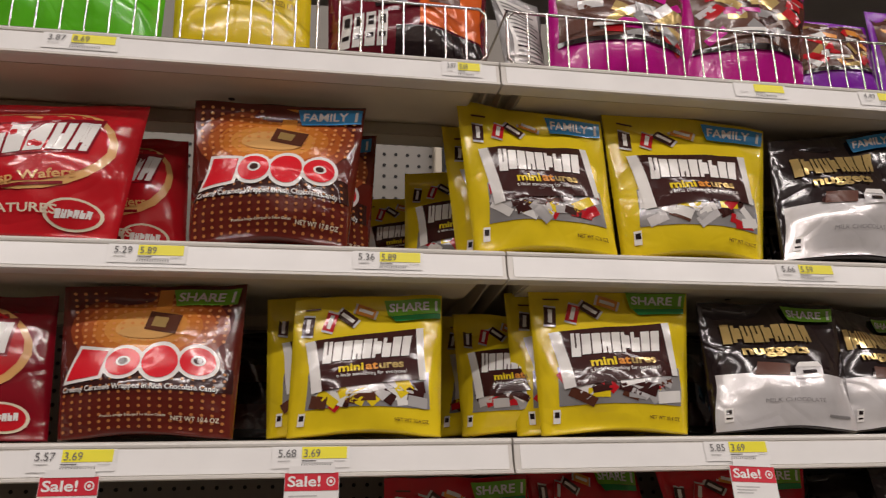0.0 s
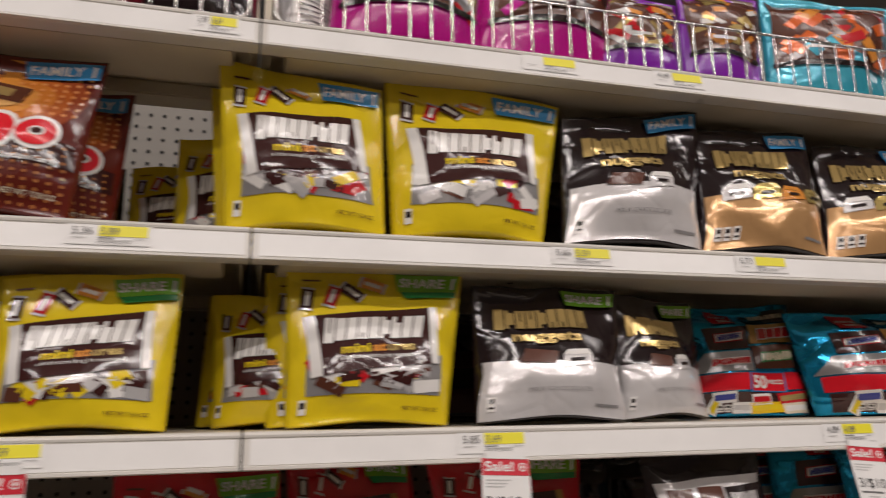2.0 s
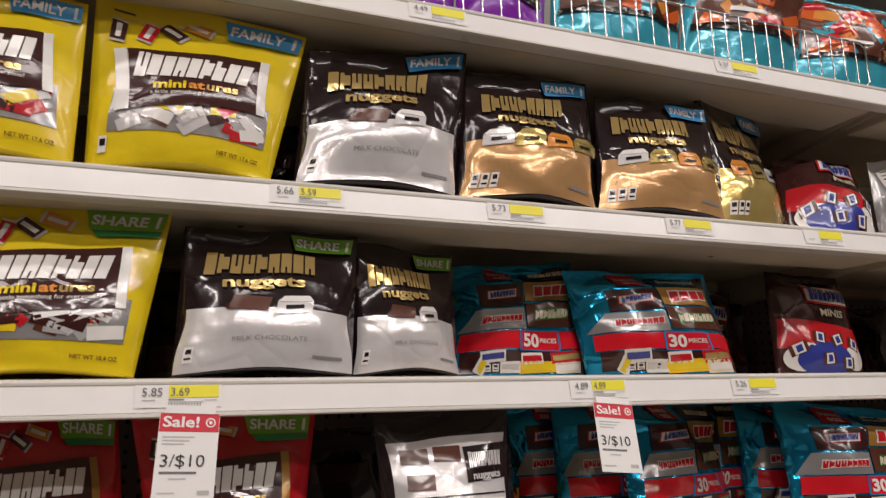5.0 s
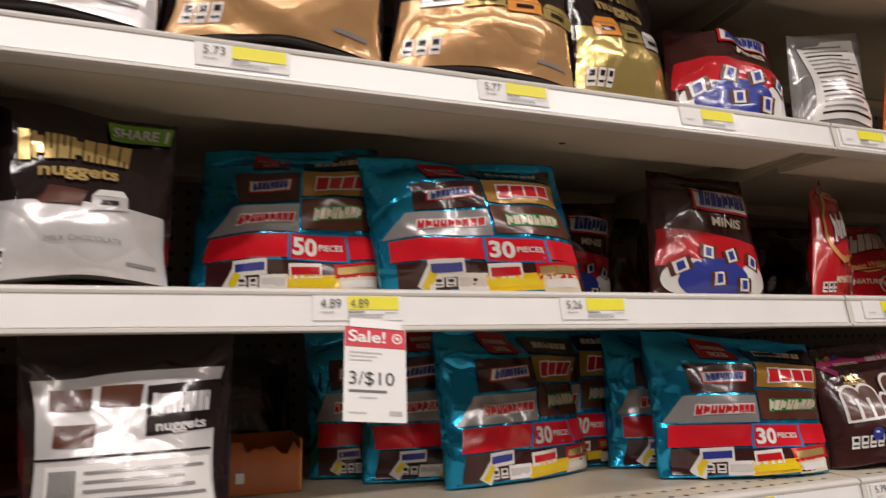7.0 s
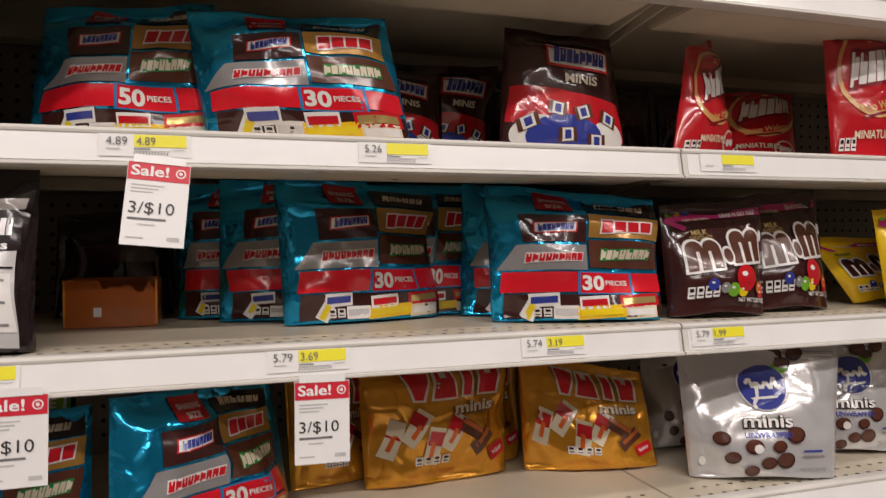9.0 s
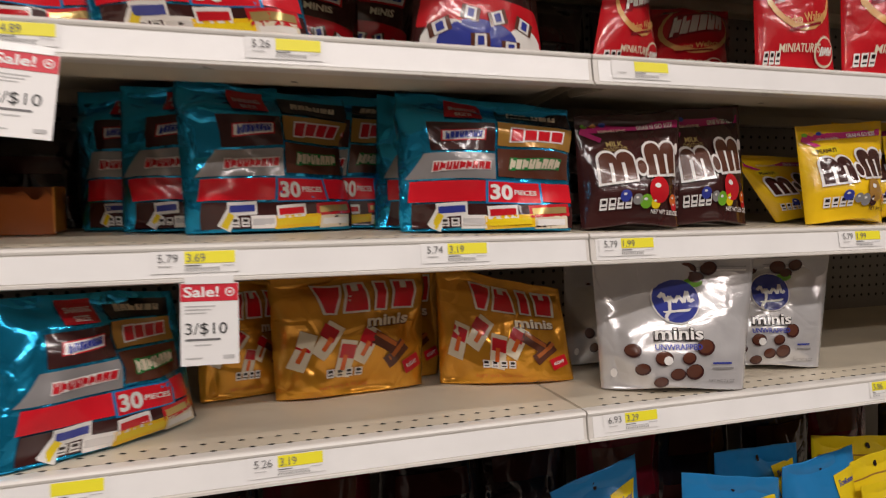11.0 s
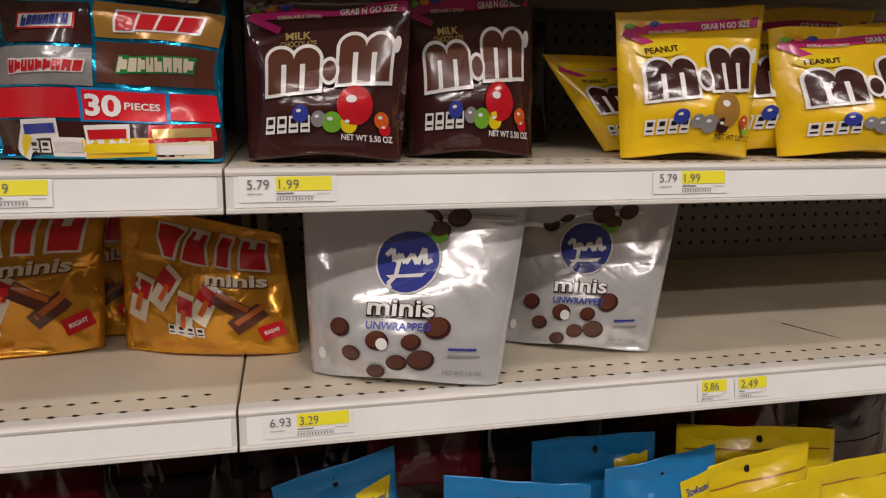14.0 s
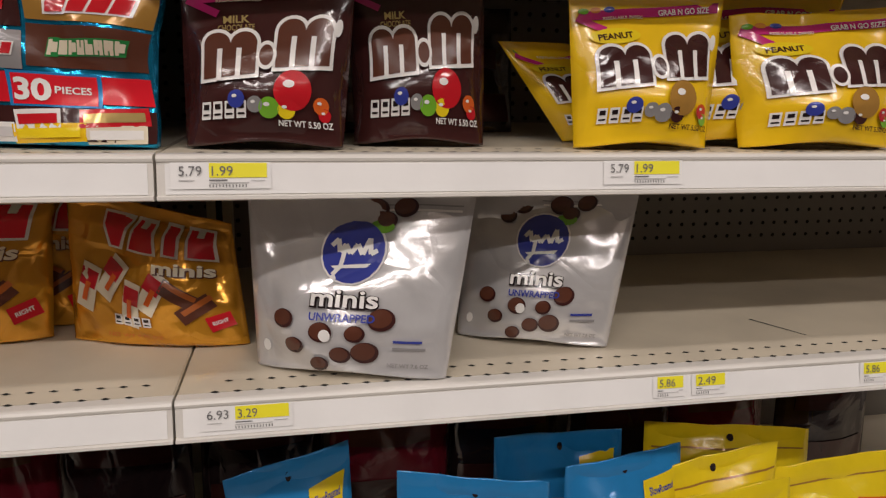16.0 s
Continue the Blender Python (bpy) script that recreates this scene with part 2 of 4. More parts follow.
def shelf(level, bay):
    z, x0 = SHELF[level], bay * BAY
    depth = 0.20 if level == 1 and bay < 0 else BACK - 0.006
    s = empty("shelf", (x0 + BAY / 2, 0, z), "cream steel store shelf with a white price rail", "shelf", "shelves of the shelving")
    h = BAY / 2 - .0011
    part("deck", box_bm(-h, h, 0.012, depth, -.012, 0, .001), CREAM, s)
    part("stiffener", box_bm(-h + .026, h - .026, 0.0125, 0.10, -.034, -.0125, .002), CREAM, s)
    part("rear_stiffener", box_bm(-h + .026, h - .026, depth - .05, depth - .012, -.030, -.0125, .002), CREAM, s)
    part("price_rail", profile_x(RAIL_PROFILE, -h, h), RAIL, s, "off-white plastic price rail")
    strip = [(-.0024, -.0068), (-.0066, -.0294), (-.0058, -.0294), (-.0016, -.0068)]
    part("label_strip", profile_x(strip, -h + .006, h - .004), STRIP, s, "white paper label strip")
    for hx in (-h * .52, h * .5):
        bm = bmesh.new()
        bmesh.ops.create_circle(bm, cap_ends=True, segments=10, radius=.004, matrix=pose(hx, .068, -.0343, 180, 0, 0))
        part("bolt_hole", bm, DARK, s)
    vs, fs = [], []
    for y, off in ((.012, 0), (.034, .009)):
        for q in range(int(2 * h / .018) - 2):
            cx = -h + .03 + off + q * .018
            k = len(vs)
            vs += [(cx - .004, y, .0005), (cx + .0005, y - .0022, .0005), (cx + .004, y, .0005), (cx - .0005, y + .0022, .0005)]
            fs.append((k, k + 1, k + 2, k + 3))
    if level >= 4:
        tagged(mesh_ob("slot", vs, fs, DARK, s), kind="stuff")
    return s


def bracket(level, i):
    z = SHELF[level]
    depth = 0.20 if level == 1 else BACK - .03
    br = empty("shelf_bracket", (i * BAY, BACK - .03, z), "cream steel bracket arm under a shelf", "bracket", "brackets of the shelving")
    for dx in (-.011, .009):
        bm = profile_x([(-BACK + .06, -.013), (-BACK + .06, -.026), (-.02, -.062), (0.0, -.062), (0.0, -.013)], dx, dx + .002)
        part("arm", bm, CREAM, br)


for lv in SHELF:
    for i in BAYS:
        shelf(lv, i)
for lv in range(1, 7):
    for i in (0, 1):
        bracket(lv, i)


# ---- wire baskets ----
def basket(x0, x1):
    z = SHELF[1] + .004
    bk = empty("wire_basket", ((x0 + x1) / 2, .01, z), "chrome wire basket fence on the top shelf", "wire basket", "wire baskets")
    w, top, dep = (x1 - x0) / 2, .070, .17

    def rod(name, pts, r, closed=False):
        cu = bpy.data.curves.new(name, "CURVE")
        cu.dimensions, cu.bevel_depth, cu.bevel_resolution = "3D", r, 1
        sp = cu.splines.new("POLY")
        sp.points.add(len(pts) - 1)
        for p, c in zip(sp.points, pts):
            p.co = (*c, 1)
        sp.use_cyclic_u = closed
        cu.materials.append(WIRE)
        tmp = new(name, cu)
        dg = bpy.context.evaluated_depsgraph_get()
        me = bpy.data.meshes.new_from_object(tmp.evaluated_get(dg))
        bpy.data.objects.remove(tmp)
        me.shade_smooth()
        ob = new(name, me)
        ob.parent = bk
        return ob

    c = .008
    ring = [(-w + c, 0, top), (-w, 0, top - c), (-w, 0, c), (-w + c, 0, 0), (w - c, 0, 0), (w, 0, c), (w, 0, top - c), (w - c, 0, top)]
    rod("front_frame", ring, .0021, True)
    rod("rear_frame", [(-w, 0, top), (-w, dep, top), (w, dep, top), (w, 0, top)], .0018)
    n = int(2 * w / .0245)
    first = rod("wire", [(-w + 2 * w / n, -.002, 0), (-w + 2 * w / n, -.002, top)], .0012)
    for q in range(2, n):
        o = first.copy()
        scene.collection.objects.link(o)
        o.location.x = 2 * w / n * (q - 1)


basket(-1.19, -0.012)
basket(0.014, 1.195)
basket(1.24, 2.42)


# ---- price labels and sale cards ----
def price_label(level, x0, x1, old, price, wide=True):
    """x0..x1 is the printed stretch; the yellow patch is its last part."""
    z = SHELF[level]
    lab = empty("price_label", (x0, -.0066, z - .0255), f"white price label with a yellow patch reading {price}", "price label", "price labels")
    w = x1 - x0
    lab.rotation_euler.x = radians(-10.5)
    flat_quad("paper", -.004, w + .003, 0, .0200, -.0003, CARD, lab)
    yx = w * .36 if w > .035 else 0
    flat_quad("yellow_patch", yx, w, .0085, .0195, -.0008, TAGYEL, lab)
    if old:
        flat_text(old, .002, -.0014, .0100, .0075, GREYINK, lab, width=w * .25, bold=0.0)
    if price:
        flat_text(price, yx + .002, -.0014, .0100, .0075, GREYINK, lab, width=w * (.23 if yx else .6), bold=0.0)
    flat_quad("printed_bar", yx, yx + w * .2, .0062, .0071, -.0014, GREYINK, lab)
    flat_quad("printed_bar", .002, w * .2, .0062, .0070, -.0014, PALEINK, lab)
    flat_quad("printed_bar", yx, w * .8, .0042, .0050, -.0014, PALEINK, lab)
    flat_quad("printed_bar", w * .82, w * .98, .0060, .0066, -.0014, PALEINK, lab)
    k = int(w * .45 / .0012)
    for q in range(0, k, 2):
        flat_quad("barcode_bar", yx + q * .0012, yx + q * .0012 + .0007, .0012, .0034, -.0014, GREYINK, lab)
    return lab


def sale_card(level, x, lean=0.0, offer="3/$10", top=-.029, flare=6.0):
    z = SHELF[level] + top
    c = empty("sale_card", (x, -.0105, z), "white hanging sale card with a red header", "sale card", "sale cards")
    c.rotation_euler = (radians(-flare), radians(lean), 0)
    w, h = .050, .074
    part("card", box_bm(0, w, 0, .0006, -h, 0), CARD, c)
    flat_quad("red_header", 0.0004, w - .0004, -.0165, -.0006, -.0004, TAGRED, c, "red header band")
    flat_text("Sale!", .003, -.0008, -.0125, .0092, CARD, c, width=.030, bold=.022)
    for r, m, dy in ((.0042, CARD, .0008), (.0030, TAGRED, .0010), (.0015, CARD, .0012)):
        bm = bmesh.new()
        bmesh.ops.create_circle(bm, cap_ends=True, segments=20, radius=r, matrix=pose(.0425, -dy, -.0085, 90, 0, 0))
        part("ring_mark", bm, m, c)
    for q in range(3):
        flat_quad("printed_bar", .004, .030 - .004 * q, -.0216 - q * .003, -.0205 - q * .003, -.0004, PALEINK, c)
    if offer:
        flat_text(offer, .004, -.0006, -.046, .0105, INK, c, width=.036, bold=0.0)
        flat_quad("printed_bar", .004, .034, -.0520, -.0500, -.0004, GREYINK, c)
        flat_quad("printed_bar", .012, .026, -.0565, -.0552, -.0004, PALEINK, c)
    flat_quad("printed_bar", .004, .018, -.0680, -.0668, -.0004, PALEINK, c)
    flat_quad("printed_bar", .036, .046, -.0690, -.0655, -.0004, PALEINK, c)
    part("hanger", box_bm(.004, w - .004, -.0012, -.0006, -.001, .006), STRIP, c, "clear plastic hanging tab")
    return c


for lv, xa, xb, old, price in [
        (1, -0.484, -0.416, "3.87", "8.69"), (1, -0.064, -0.024, "3.97", "8.69"), (1, 0.294, 0.356, "", ""), (1, 0.463, 0.526, "4.49", ""), (1, 0.891, 0.959, "5.27", ""),
        (2, -0.396, -0.329, "5.29", "5.89"), (2, -0.159, -0.093, "5.36", "5.89"), (2, 0.318, 0.384, "5.66", "5.59"), (2, 0.551, 0.616, "5.73", ""), (2, 0.789, 0.853, "5.77", ""), (2, 1.011, 1.075, "", ""), (2, 1.235, 1.299, "", ""),
        (3, -0.443, -0.375, "5.57", "3.69"), (3, -0.23, -0.164, "5.68", "3.69"), (3, 0.208, 0.274, "5.85", "3.69"), (3, 0.643, 0.709, "4.89", "4.89"), (3, 0.865, 0.929, "5.26", ""), (3, 1.246, 1.314, "", ""),
        (4, 0.508, 0.575, "", "3.69"), (4, 0.779, 0.847, "5.79", "3.69"), (4, 1.03, 1.097, "5.74", "3.19"), (4, 1.234, 1.3, "5.79", "1.99"), (4, 1.578, 1.643, "5.79", "1.99"),
        (5, 0.664, 0.73, "", ""), (5, 0.857, 0.924, "5.26", "3.19"), (5, 1.243, 1.31, "6.93", "3.29"), (5, 1.642, 1.668, "", "5.86"), (5, 1.681, 1.711, "", "2.49"), (5, 1.862, 1.888, "", "5.86")]:
    price_label(lv, xa, xb, old, price)

sale_card(3, -.433, 0, "")
sale_card(3, -.221, 0, "")
sale_card(3, .226, 3, flare=12)
sale_card(3, .663, 5, flare=16)
sale_card(4, .799, 1, top=-.034)
sale_card(4, .550, 0)


# ---- bags of sweets ----
class Bag:
    """A pouch: two films sealed at the sides and the top, over a gusset that spreads at the base."""

    def __init__(self, name, label, category, film_mat, shelf_z, xl, xr, yl, yr, hl, hr, tl, tr, lean, thick=0.022, seed=0, crumple=1.0, pillow=False, group=""):
        self.w, self.h = math.hypot(xr - xl, yr - yl), (hl + hr) / 2
        self.o = Vector(((xl + xr) / 2, (yl + yr) / 2, shelf_z + .0012))
        self.bl, self.br = Vector((xl, yl, self.o.z)) - self.o, Vector((xr, yr, self.o.z)) - self.o
        self.tl = self.bl + Vector((tl, lean, hl))
        self.tr = self.br + Vector((tr, lean, hr))
        self.n = ((self.br - self.bl).cross(self.tl - self.bl)).normalized()
        self.t, self.seed, self.crumple, self.pillow, self.count = thick, seed, crumple, pillow, 0
        N = 34
        us = [0, .012] + [.035 + .93 * i / (N - 4) for i in range(N - 3)] + [.988, 1]
        k = len(us)
        vs, fs = [], []
        for side in (1, -1):
            for v in us:
                for u in us:
                    vs.append(self.at(u, v, side=side))
        for s in (0, 1):
            for j in range(k - 1):
                for i in range(k - 1):
                    a = s * k * k + j * k + i
                    q = (a, a + 1, a + k + 1, a + k)
                    fs.append(q if s == 0 else q[::-1])
        for i in range(k - 1):
            fs.append((i + 1, i, k * k + i, k * k + i + 1))
            a, b = (k - 1) * k + i, k * k + (k - 1) * k + i
            fs.append((a, a + 1, b + 1, b))
            fs.append((i * k, (i + 1) * k, k * k + (i + 1) * k, k * k + i * k))
            a, b = i * k + k - 1, (i + 1) * k + k - 1
            fs.append((b, a, k * k + a, k * k + b))
        self.ob = mesh_ob(name, vs, fs, film_mat, None, "", True, self.o)
        tagged(self.ob, label, category, group)

    def at(self, u, v, lift=0.0, side=1):
        p = (self.bl * (1 - u) + self.br * u) * (1 - v) + (self.tl * (1 - u) + self.tr * u) * v
        uu, vv = min(1, max(0, u)), min(1, max(0, v))
        su = math.sin(math.pi * uu) ** .55 if 0 < uu < 1 else 0
        if self.pillow:
            sv = max(0, math.sin(math.pi * (0.12 + .80 * vv))) ** .6 * max(0, min(1, (.94 - vv) / .12))
        else:
            sv = (0.80 + .55 * math.sin(math.pi * min(1, vv * 1.15))) * max(0, min(1, (.90 - vv) / .62)) ** .8
        b = self.t * su * sv
        s = self.seed * 7.3
        edge = min(1, uu / .1, (1 - uu) / .1) * min(1, (1.0 - vv) / .10 + .25) * min(1, vv / .05 + .3)
        x, z = u * self.w, v * self.h
        wob = noise.noise((x * 15 + s, z * 15, s)) * .0060 + noise.noise((x * 36, z * 30 + s, s * 2)) * .0018
        # folds that run in from the seals
        fold = abs(noise.noise((x * 9 + z * 14 + s, z * 5 - x * 6, s + 4))) * .006
        b += (wob - fold) * edge * self.crumple
        b = max(b, -.002)
        wave = noise.noise((x * 12 + s, z * 9, s + 9)) * .006 * (vv ** 2) * self.crumple
        zt = noise.noise((x * 22 + s, 3.1, s)) * .0035 * vv ** 3
        zb = (.0045 * math.sin(math.pi * uu) ** 2 * (1 - vv) ** 6) if not self.pillow else 0
        q = p + self.n * (side * b * (1 if side == 1 else .75) + wave + lift + side * .0003) + Vector((0, 0, zt + zb))
        if 0 < uu < 1 and v > 0:
            pinch = noise.noise((z * 20, s, 1.7)) * .006 * self.crumple - .0055 * math.sin(math.pi * vv) ** 1.3 * min(1, self.w / .12)
            q.x += pinch * (1 if uu > .5 else -1) * abs(uu - .5) * 2
        return q

    def lifted(self, layer):
        return .0010 + .00050 * layer

    def patch(self, name, a, b, c, d, mat, layer=1, label="", res=None):
        """A printed patch with corners a, b, c, d in bag shares (left to right, bottom to top)."""
        nu = res or max(2, int(max(abs(b[0] - a[0]), abs(c[0] - d[0])) * 30))
        nv = res or max(2, int(max(abs(d[1] - a[1]), abs(c[1] - b[1])) * 30))
        vs, fs, L = [], [], self.lifted(layer)
        for j in range(nv + 1):
            for i in range(nu + 1):
                s, t = i / nu, j / nv
                u = (a[0] * (1 - s) + b[0] * s) * (1 - t) + (d[0] * (1 - s) + c[0] * s) * t
                v = (a[1] * (1 - s) + b[1] * s) * (1 - t) + (d[1] * (1 - s) + c[1] * s) * t
                vs.append(self.at(u, v, L))
        for j in range(nv):
            for i in range(nu):
                k = j * (nu + 1) + i
                fs.append((k, k + 1, k + nu + 2, k + nu + 1))
        return mesh_ob(name, vs, fs, mat, self.ob, label, True)

    def rect(self, name, u0, v0, u1, v1, mat, layer=1, label="", tilt=0.0):
        return self.patch(name, (u0, v0), (u1, v0 + tilt), (u1, v1 + tilt), (u0, v1), mat, layer, label)

    def turned(self, name, cu, cv, w, h, ang, mat, layer=1, label=""):
        """A rectangle w by h (shares of the bag's width) turned by ang degrees about its middle."""
        r, ca, sa = self.w / self.h, math.cos(radians(ang)), math.sin(radians(ang))
        pts = [(cu + x * ca - y * sa, cv + (x * sa + y * ca) * r) for x, y in ((-w / 2, -h / 2), (w / 2, -h / 2), (w / 2, h / 2), (-w / 2, h / 2))]
        return self.patch(name, *pts, mat, layer, label)

    def disc(self, name, cu, cv, ru, rv, mat, layer=1, label="", ang=0.0, seg=22):
        ca, sa = math.cos(radians(ang)), math.sin(radians(ang))
        rings = max(2, int(max(ru, rv) * 22))
        vs, fs, L = [self.at(cu, cv, self.lifted(layer))], [], self.lifted(layer)
        for q in range(1, rings + 1):
            for i in range(seg):
                a = 2 * math.pi * i / seg
                x, y = math.cos(a) * q / rings, math.sin(a) * q / rings
                vs.append(self.at(cu + ru * (x * ca - y * sa), cv + rv * (x * sa + y * ca), L))
        for i in range(seg):
            fs.append((0, 1 + i, 1 + (i + 1) % seg))
        for q in range(rings - 1):
            for i in range(seg):
                a, b = 1 + q * seg + i, 1 + q * seg + (i + 1) % seg
                fs.append((a, a + seg, b + seg, b))
        return mesh_ob(name, vs, fs, mat, self.ob, label, True)

    def text(self, body, cu, cv, width, height, mat, layer=3, bold=.015, ang=0.0, name="writing", label=""):
        """Writing centred at (cu, cv): its width as a share of the bag's width, its capitals' height as a share of the height."""
        vs, fs, w = glyphs(body, bold)
        sx, sy = width / w, height / .72
        r, ca, sa = self.w / self.h, math.cos(radians(ang)), math.sin(radians(ang))
        pts = []
        for a, b in vs:
            x, y = a * sx, (b - .36) * sy
            pts.append(self.at(cu + x * ca - y / r * sa, cv + x * r * sa + y * ca, self.lifted(layer)))
        return mesh_ob(name, pts, fs, mat, self.ob, label, False)

    def mark(self, cu, cv, width, height, count, mat, layer=3, slant=0.12, ang=0.0, rim=None, fat=.86, name="brand_shape", arch=0.0):
        """A brand mark as a row of plain notched blocks, with an optional rim behind them."""
        rng = random.Random(count * 31 + int(width * 100))
        step, r = width / count, self.w / self.h
        ta = math.tan(radians(ang)) * r
        for i in range(count):
            x0 = cu - width / 2 + i * step
            x1 = x0 + step * fat
            hh = height * (1 if i else 1.12)
            y = cv + ta * (x0 + step / 2 - cu) + arch * math.cos(math.pi * (i + .5 - count / 2) / count)

            def q(ax, bx, ay, by, m, ly):
                s0, s1 = slant * ay / r * height, slant * by / r * height
                self.patch(name, (ax + s0, y - hh / 2 + ay * hh), (bx + s0, y - hh / 2 + ay * hh + ta * (bx - ax)), (bx + s1, y - hh / 2 + by * hh + ta * (bx - ax)), (ax + s1, y - hh / 2 + by * hh), m, ly, res=2)
            if rim is not None:
                e = step * .13
                q(x0 - e, x1 + e, -.12, 1.12, rim, layer - 1)
            stem, cut = (x1 - x0) * .41, rng.choice((.38, .5, .62))
            form = rng.choice((0, 1, 2, 3, 4)) if count > 4 else 0
            if form == 0:
                q(x0, x1, 0, 1, mat, layer)
                continue
            q(x0, x0 + stem, 0, 1, mat, layer)
            if form < 3:
                q(x1 - stem, x1, 0, 1, mat, layer)
                q(x0 + stem, x1 - stem, *((0, cut) if form == 1 else (.3, 1)), mat, layer)
            else:
                q(x0 + stem, x1, *((.2, .85) if form == 3 else (0, .72)), mat, layer)

    def ribbon(self, pts, w, mat, layer):
        """A plain flourish: a band through points given in bag shares."""
        for (a, b), (c, d) in zip(pts, pts[1:]):
            k = math.hypot(c - a, d - b) or 1
            nx, ny = -(d - b) / k * w, (c - a) / k * w
            self.patch("brand_shape", (a - nx, b - ny), (c - nx, d - ny), (c + nx, d + ny), (a + nx, b + ny), mat, layer, res=2)

    def blobs(self, cu, cv, width, height, count, mat, rim, layer=3, ang=0.0):
        """A brand mark as a row of fat rounded shapes with a pale rim."""
        r, ta = self.w / self.h, math.tan(radians(ang)) * self.w / self.h
        for i in range(count):
            x = cu - width / 2 + width * (i + .5) / count
            y = cv + ta * (x - cu)
            k = width / count
            if i == 0:
                self.patch("brand_shape", (x - k * .60, y - height * .62), (x + k * .52, y - height * .50), (x + k * .66, y + height * .50), (x - k * .36, y + height * .66), rim, layer - 1)
                self.patch("brand_shape", (x - k * .50, y - height * .50), (x + k * .42, y - height * .40), (x + k * .54, y + height * .40), (x - k * .28, y + height * .54), mat, layer)
            else:
                tall = 1.2 if i == 2 else 1.0
                self.disc("brand_shape", x + k * .03, y, k * .58, height * .58 * tall, rim, layer - 1 + i * .1, ang=-12)
                self.disc("brand_shape", x + k * .03, y, k * .48, height * .46 * tall, mat, layer + .2 + i * .1, ang=-12)
                if i != 2:
                    self.disc("brand_shape", x + k * .05, y + height * .02, k * .20, height * .17, rim, layer + .8 + i * .1, ang=-30)
                    self.disc("brand_shape", x + k * .05, y + height * .02, k * .13, height * .11, P["brown"], layer + 1.4 + i * .1, ang=-30)

    def corner_tag(self, words, mat, u0=.60, v0=.845, v1=.965, dark=None):
        self.patch("corner_tag", (u0 + .03, v0), (.985, v0 + .012), (.985, v1), (u0, v1), mat, 5, words.lower() + " pack corner tag")
        self.text(words, (u0 + .94) / 2, (v0 + v1) / 2 + .004, .27, .062, P["white"], 7, .025)
        self.rect("printed_bar", .945, v0 + .025, .962, v1 - .02, P["white"], 6.5)
        if dark:
            self.patch("tag_foot", (u0 + .08, v0 - .045), (.985, v0 - .03), (.985, v0 + .01), (u0 + .04, v0), dark, 4.5)

    def sweets(self, u0, v0, u1, v1, count, seed, cols=("choc", "red", "silver", "yellow", "white", "brown"), size=.10, layer=2):
        rng = random.Random(seed)
        for _ in range(count):
            self.turned("wrapped_sweet", rng.uniform(u0 + size * .4, u1 - size * .4), rng.uniform(v0 + size * .25, v1 - size * .25), size * rng.uniform(.7, 1.2), size * rng.uniform(.35, .55), rng.uniform(-50, 50), P[rng.choice(cols)], layer + rng.random() * .9)

    def facts_row(self, u, v, n, w=.055, h=.10):
        for i in range(n):
            a = u + i * w * 1.25
            self.rect("nutrition_box", a, v, a + w, v + h, P["white"], 2)
            self.rect("printed_bar", a + w * .2, v + h * .55, a + w * .8, v + h * .85, P["black"], 3)
            self.rect("printed_bar", a + w * .15, v + h * .2, a + w * .85, v + h * .32, P["black"], 3)


def caramel(b, words, tag):
    for q, key in enumerate(("glow1", "glow2", "glow3", "glow4", "glow5")):
        b.disc("amber_glow", .49 - .005 * q, .69, .485 - .075 * q, .275 - .046 * q, P[key], .25 * q)
    for key, low, high in (("glowdot", .58, 1.0), ("dot", 0.0, .40)):
        vs, fs = [], []
        for j in range(22):
            for i in range(17):
                u, v = .05 + i * .056, .04 + j * .043
                if not low < v < high:
                    continue
                k = len(vs)
                r = .011 if key == "glowdot" else .009 + .004 * (.4 - v)
                vs += [b.at(u + r * math.cos(a * math.pi / 4), v + r * math.sin(a * math.pi / 4), b.lifted(2.4)) for a in range(8)]
                fs.append(tuple(range(k, k + 8)))
        tagged(mesh_ob("dot_pattern", vs, fs, P[key], b.ob), kind="stuff")
    b.patch("caramel_stream", (.50, .72), (.60, .72), (.60, .97), (.52, .97), P["orange"], 3)
    b.disc("caramel_pool", .48, .66, .17, .045, P["peach"], 3)
    b.turned("chocolate_piece", .57, .73, .20, .13, -12, P["choc"], 4)
    b.turned("caramel_filling", .55, .735, .09, .07, -12, P["gold"], 5)
    b.rect("brown_band", .01, .27, .99, .42, P["brown"], 1)
    b.blobs(.48, .45, .84, .20, 4, P["tagred"], P["white"], 5, 1)
    b.text("Creamy Caramels Wrapped in Rich Chocolate Candy", .48, .29, .88, .034, P["white"], 4)
    b.text("Product Image Enlarged to Show Detail", .46, .115, .36, .015, P["cream"], 4)
    b.text("NET WT 10.6 OZ" if words == "SHARE" else "NET WT 17.8 OZ", .80, .10, .26, .028, P["cream"], 4)
    b.corner_tag(words, P[tag])


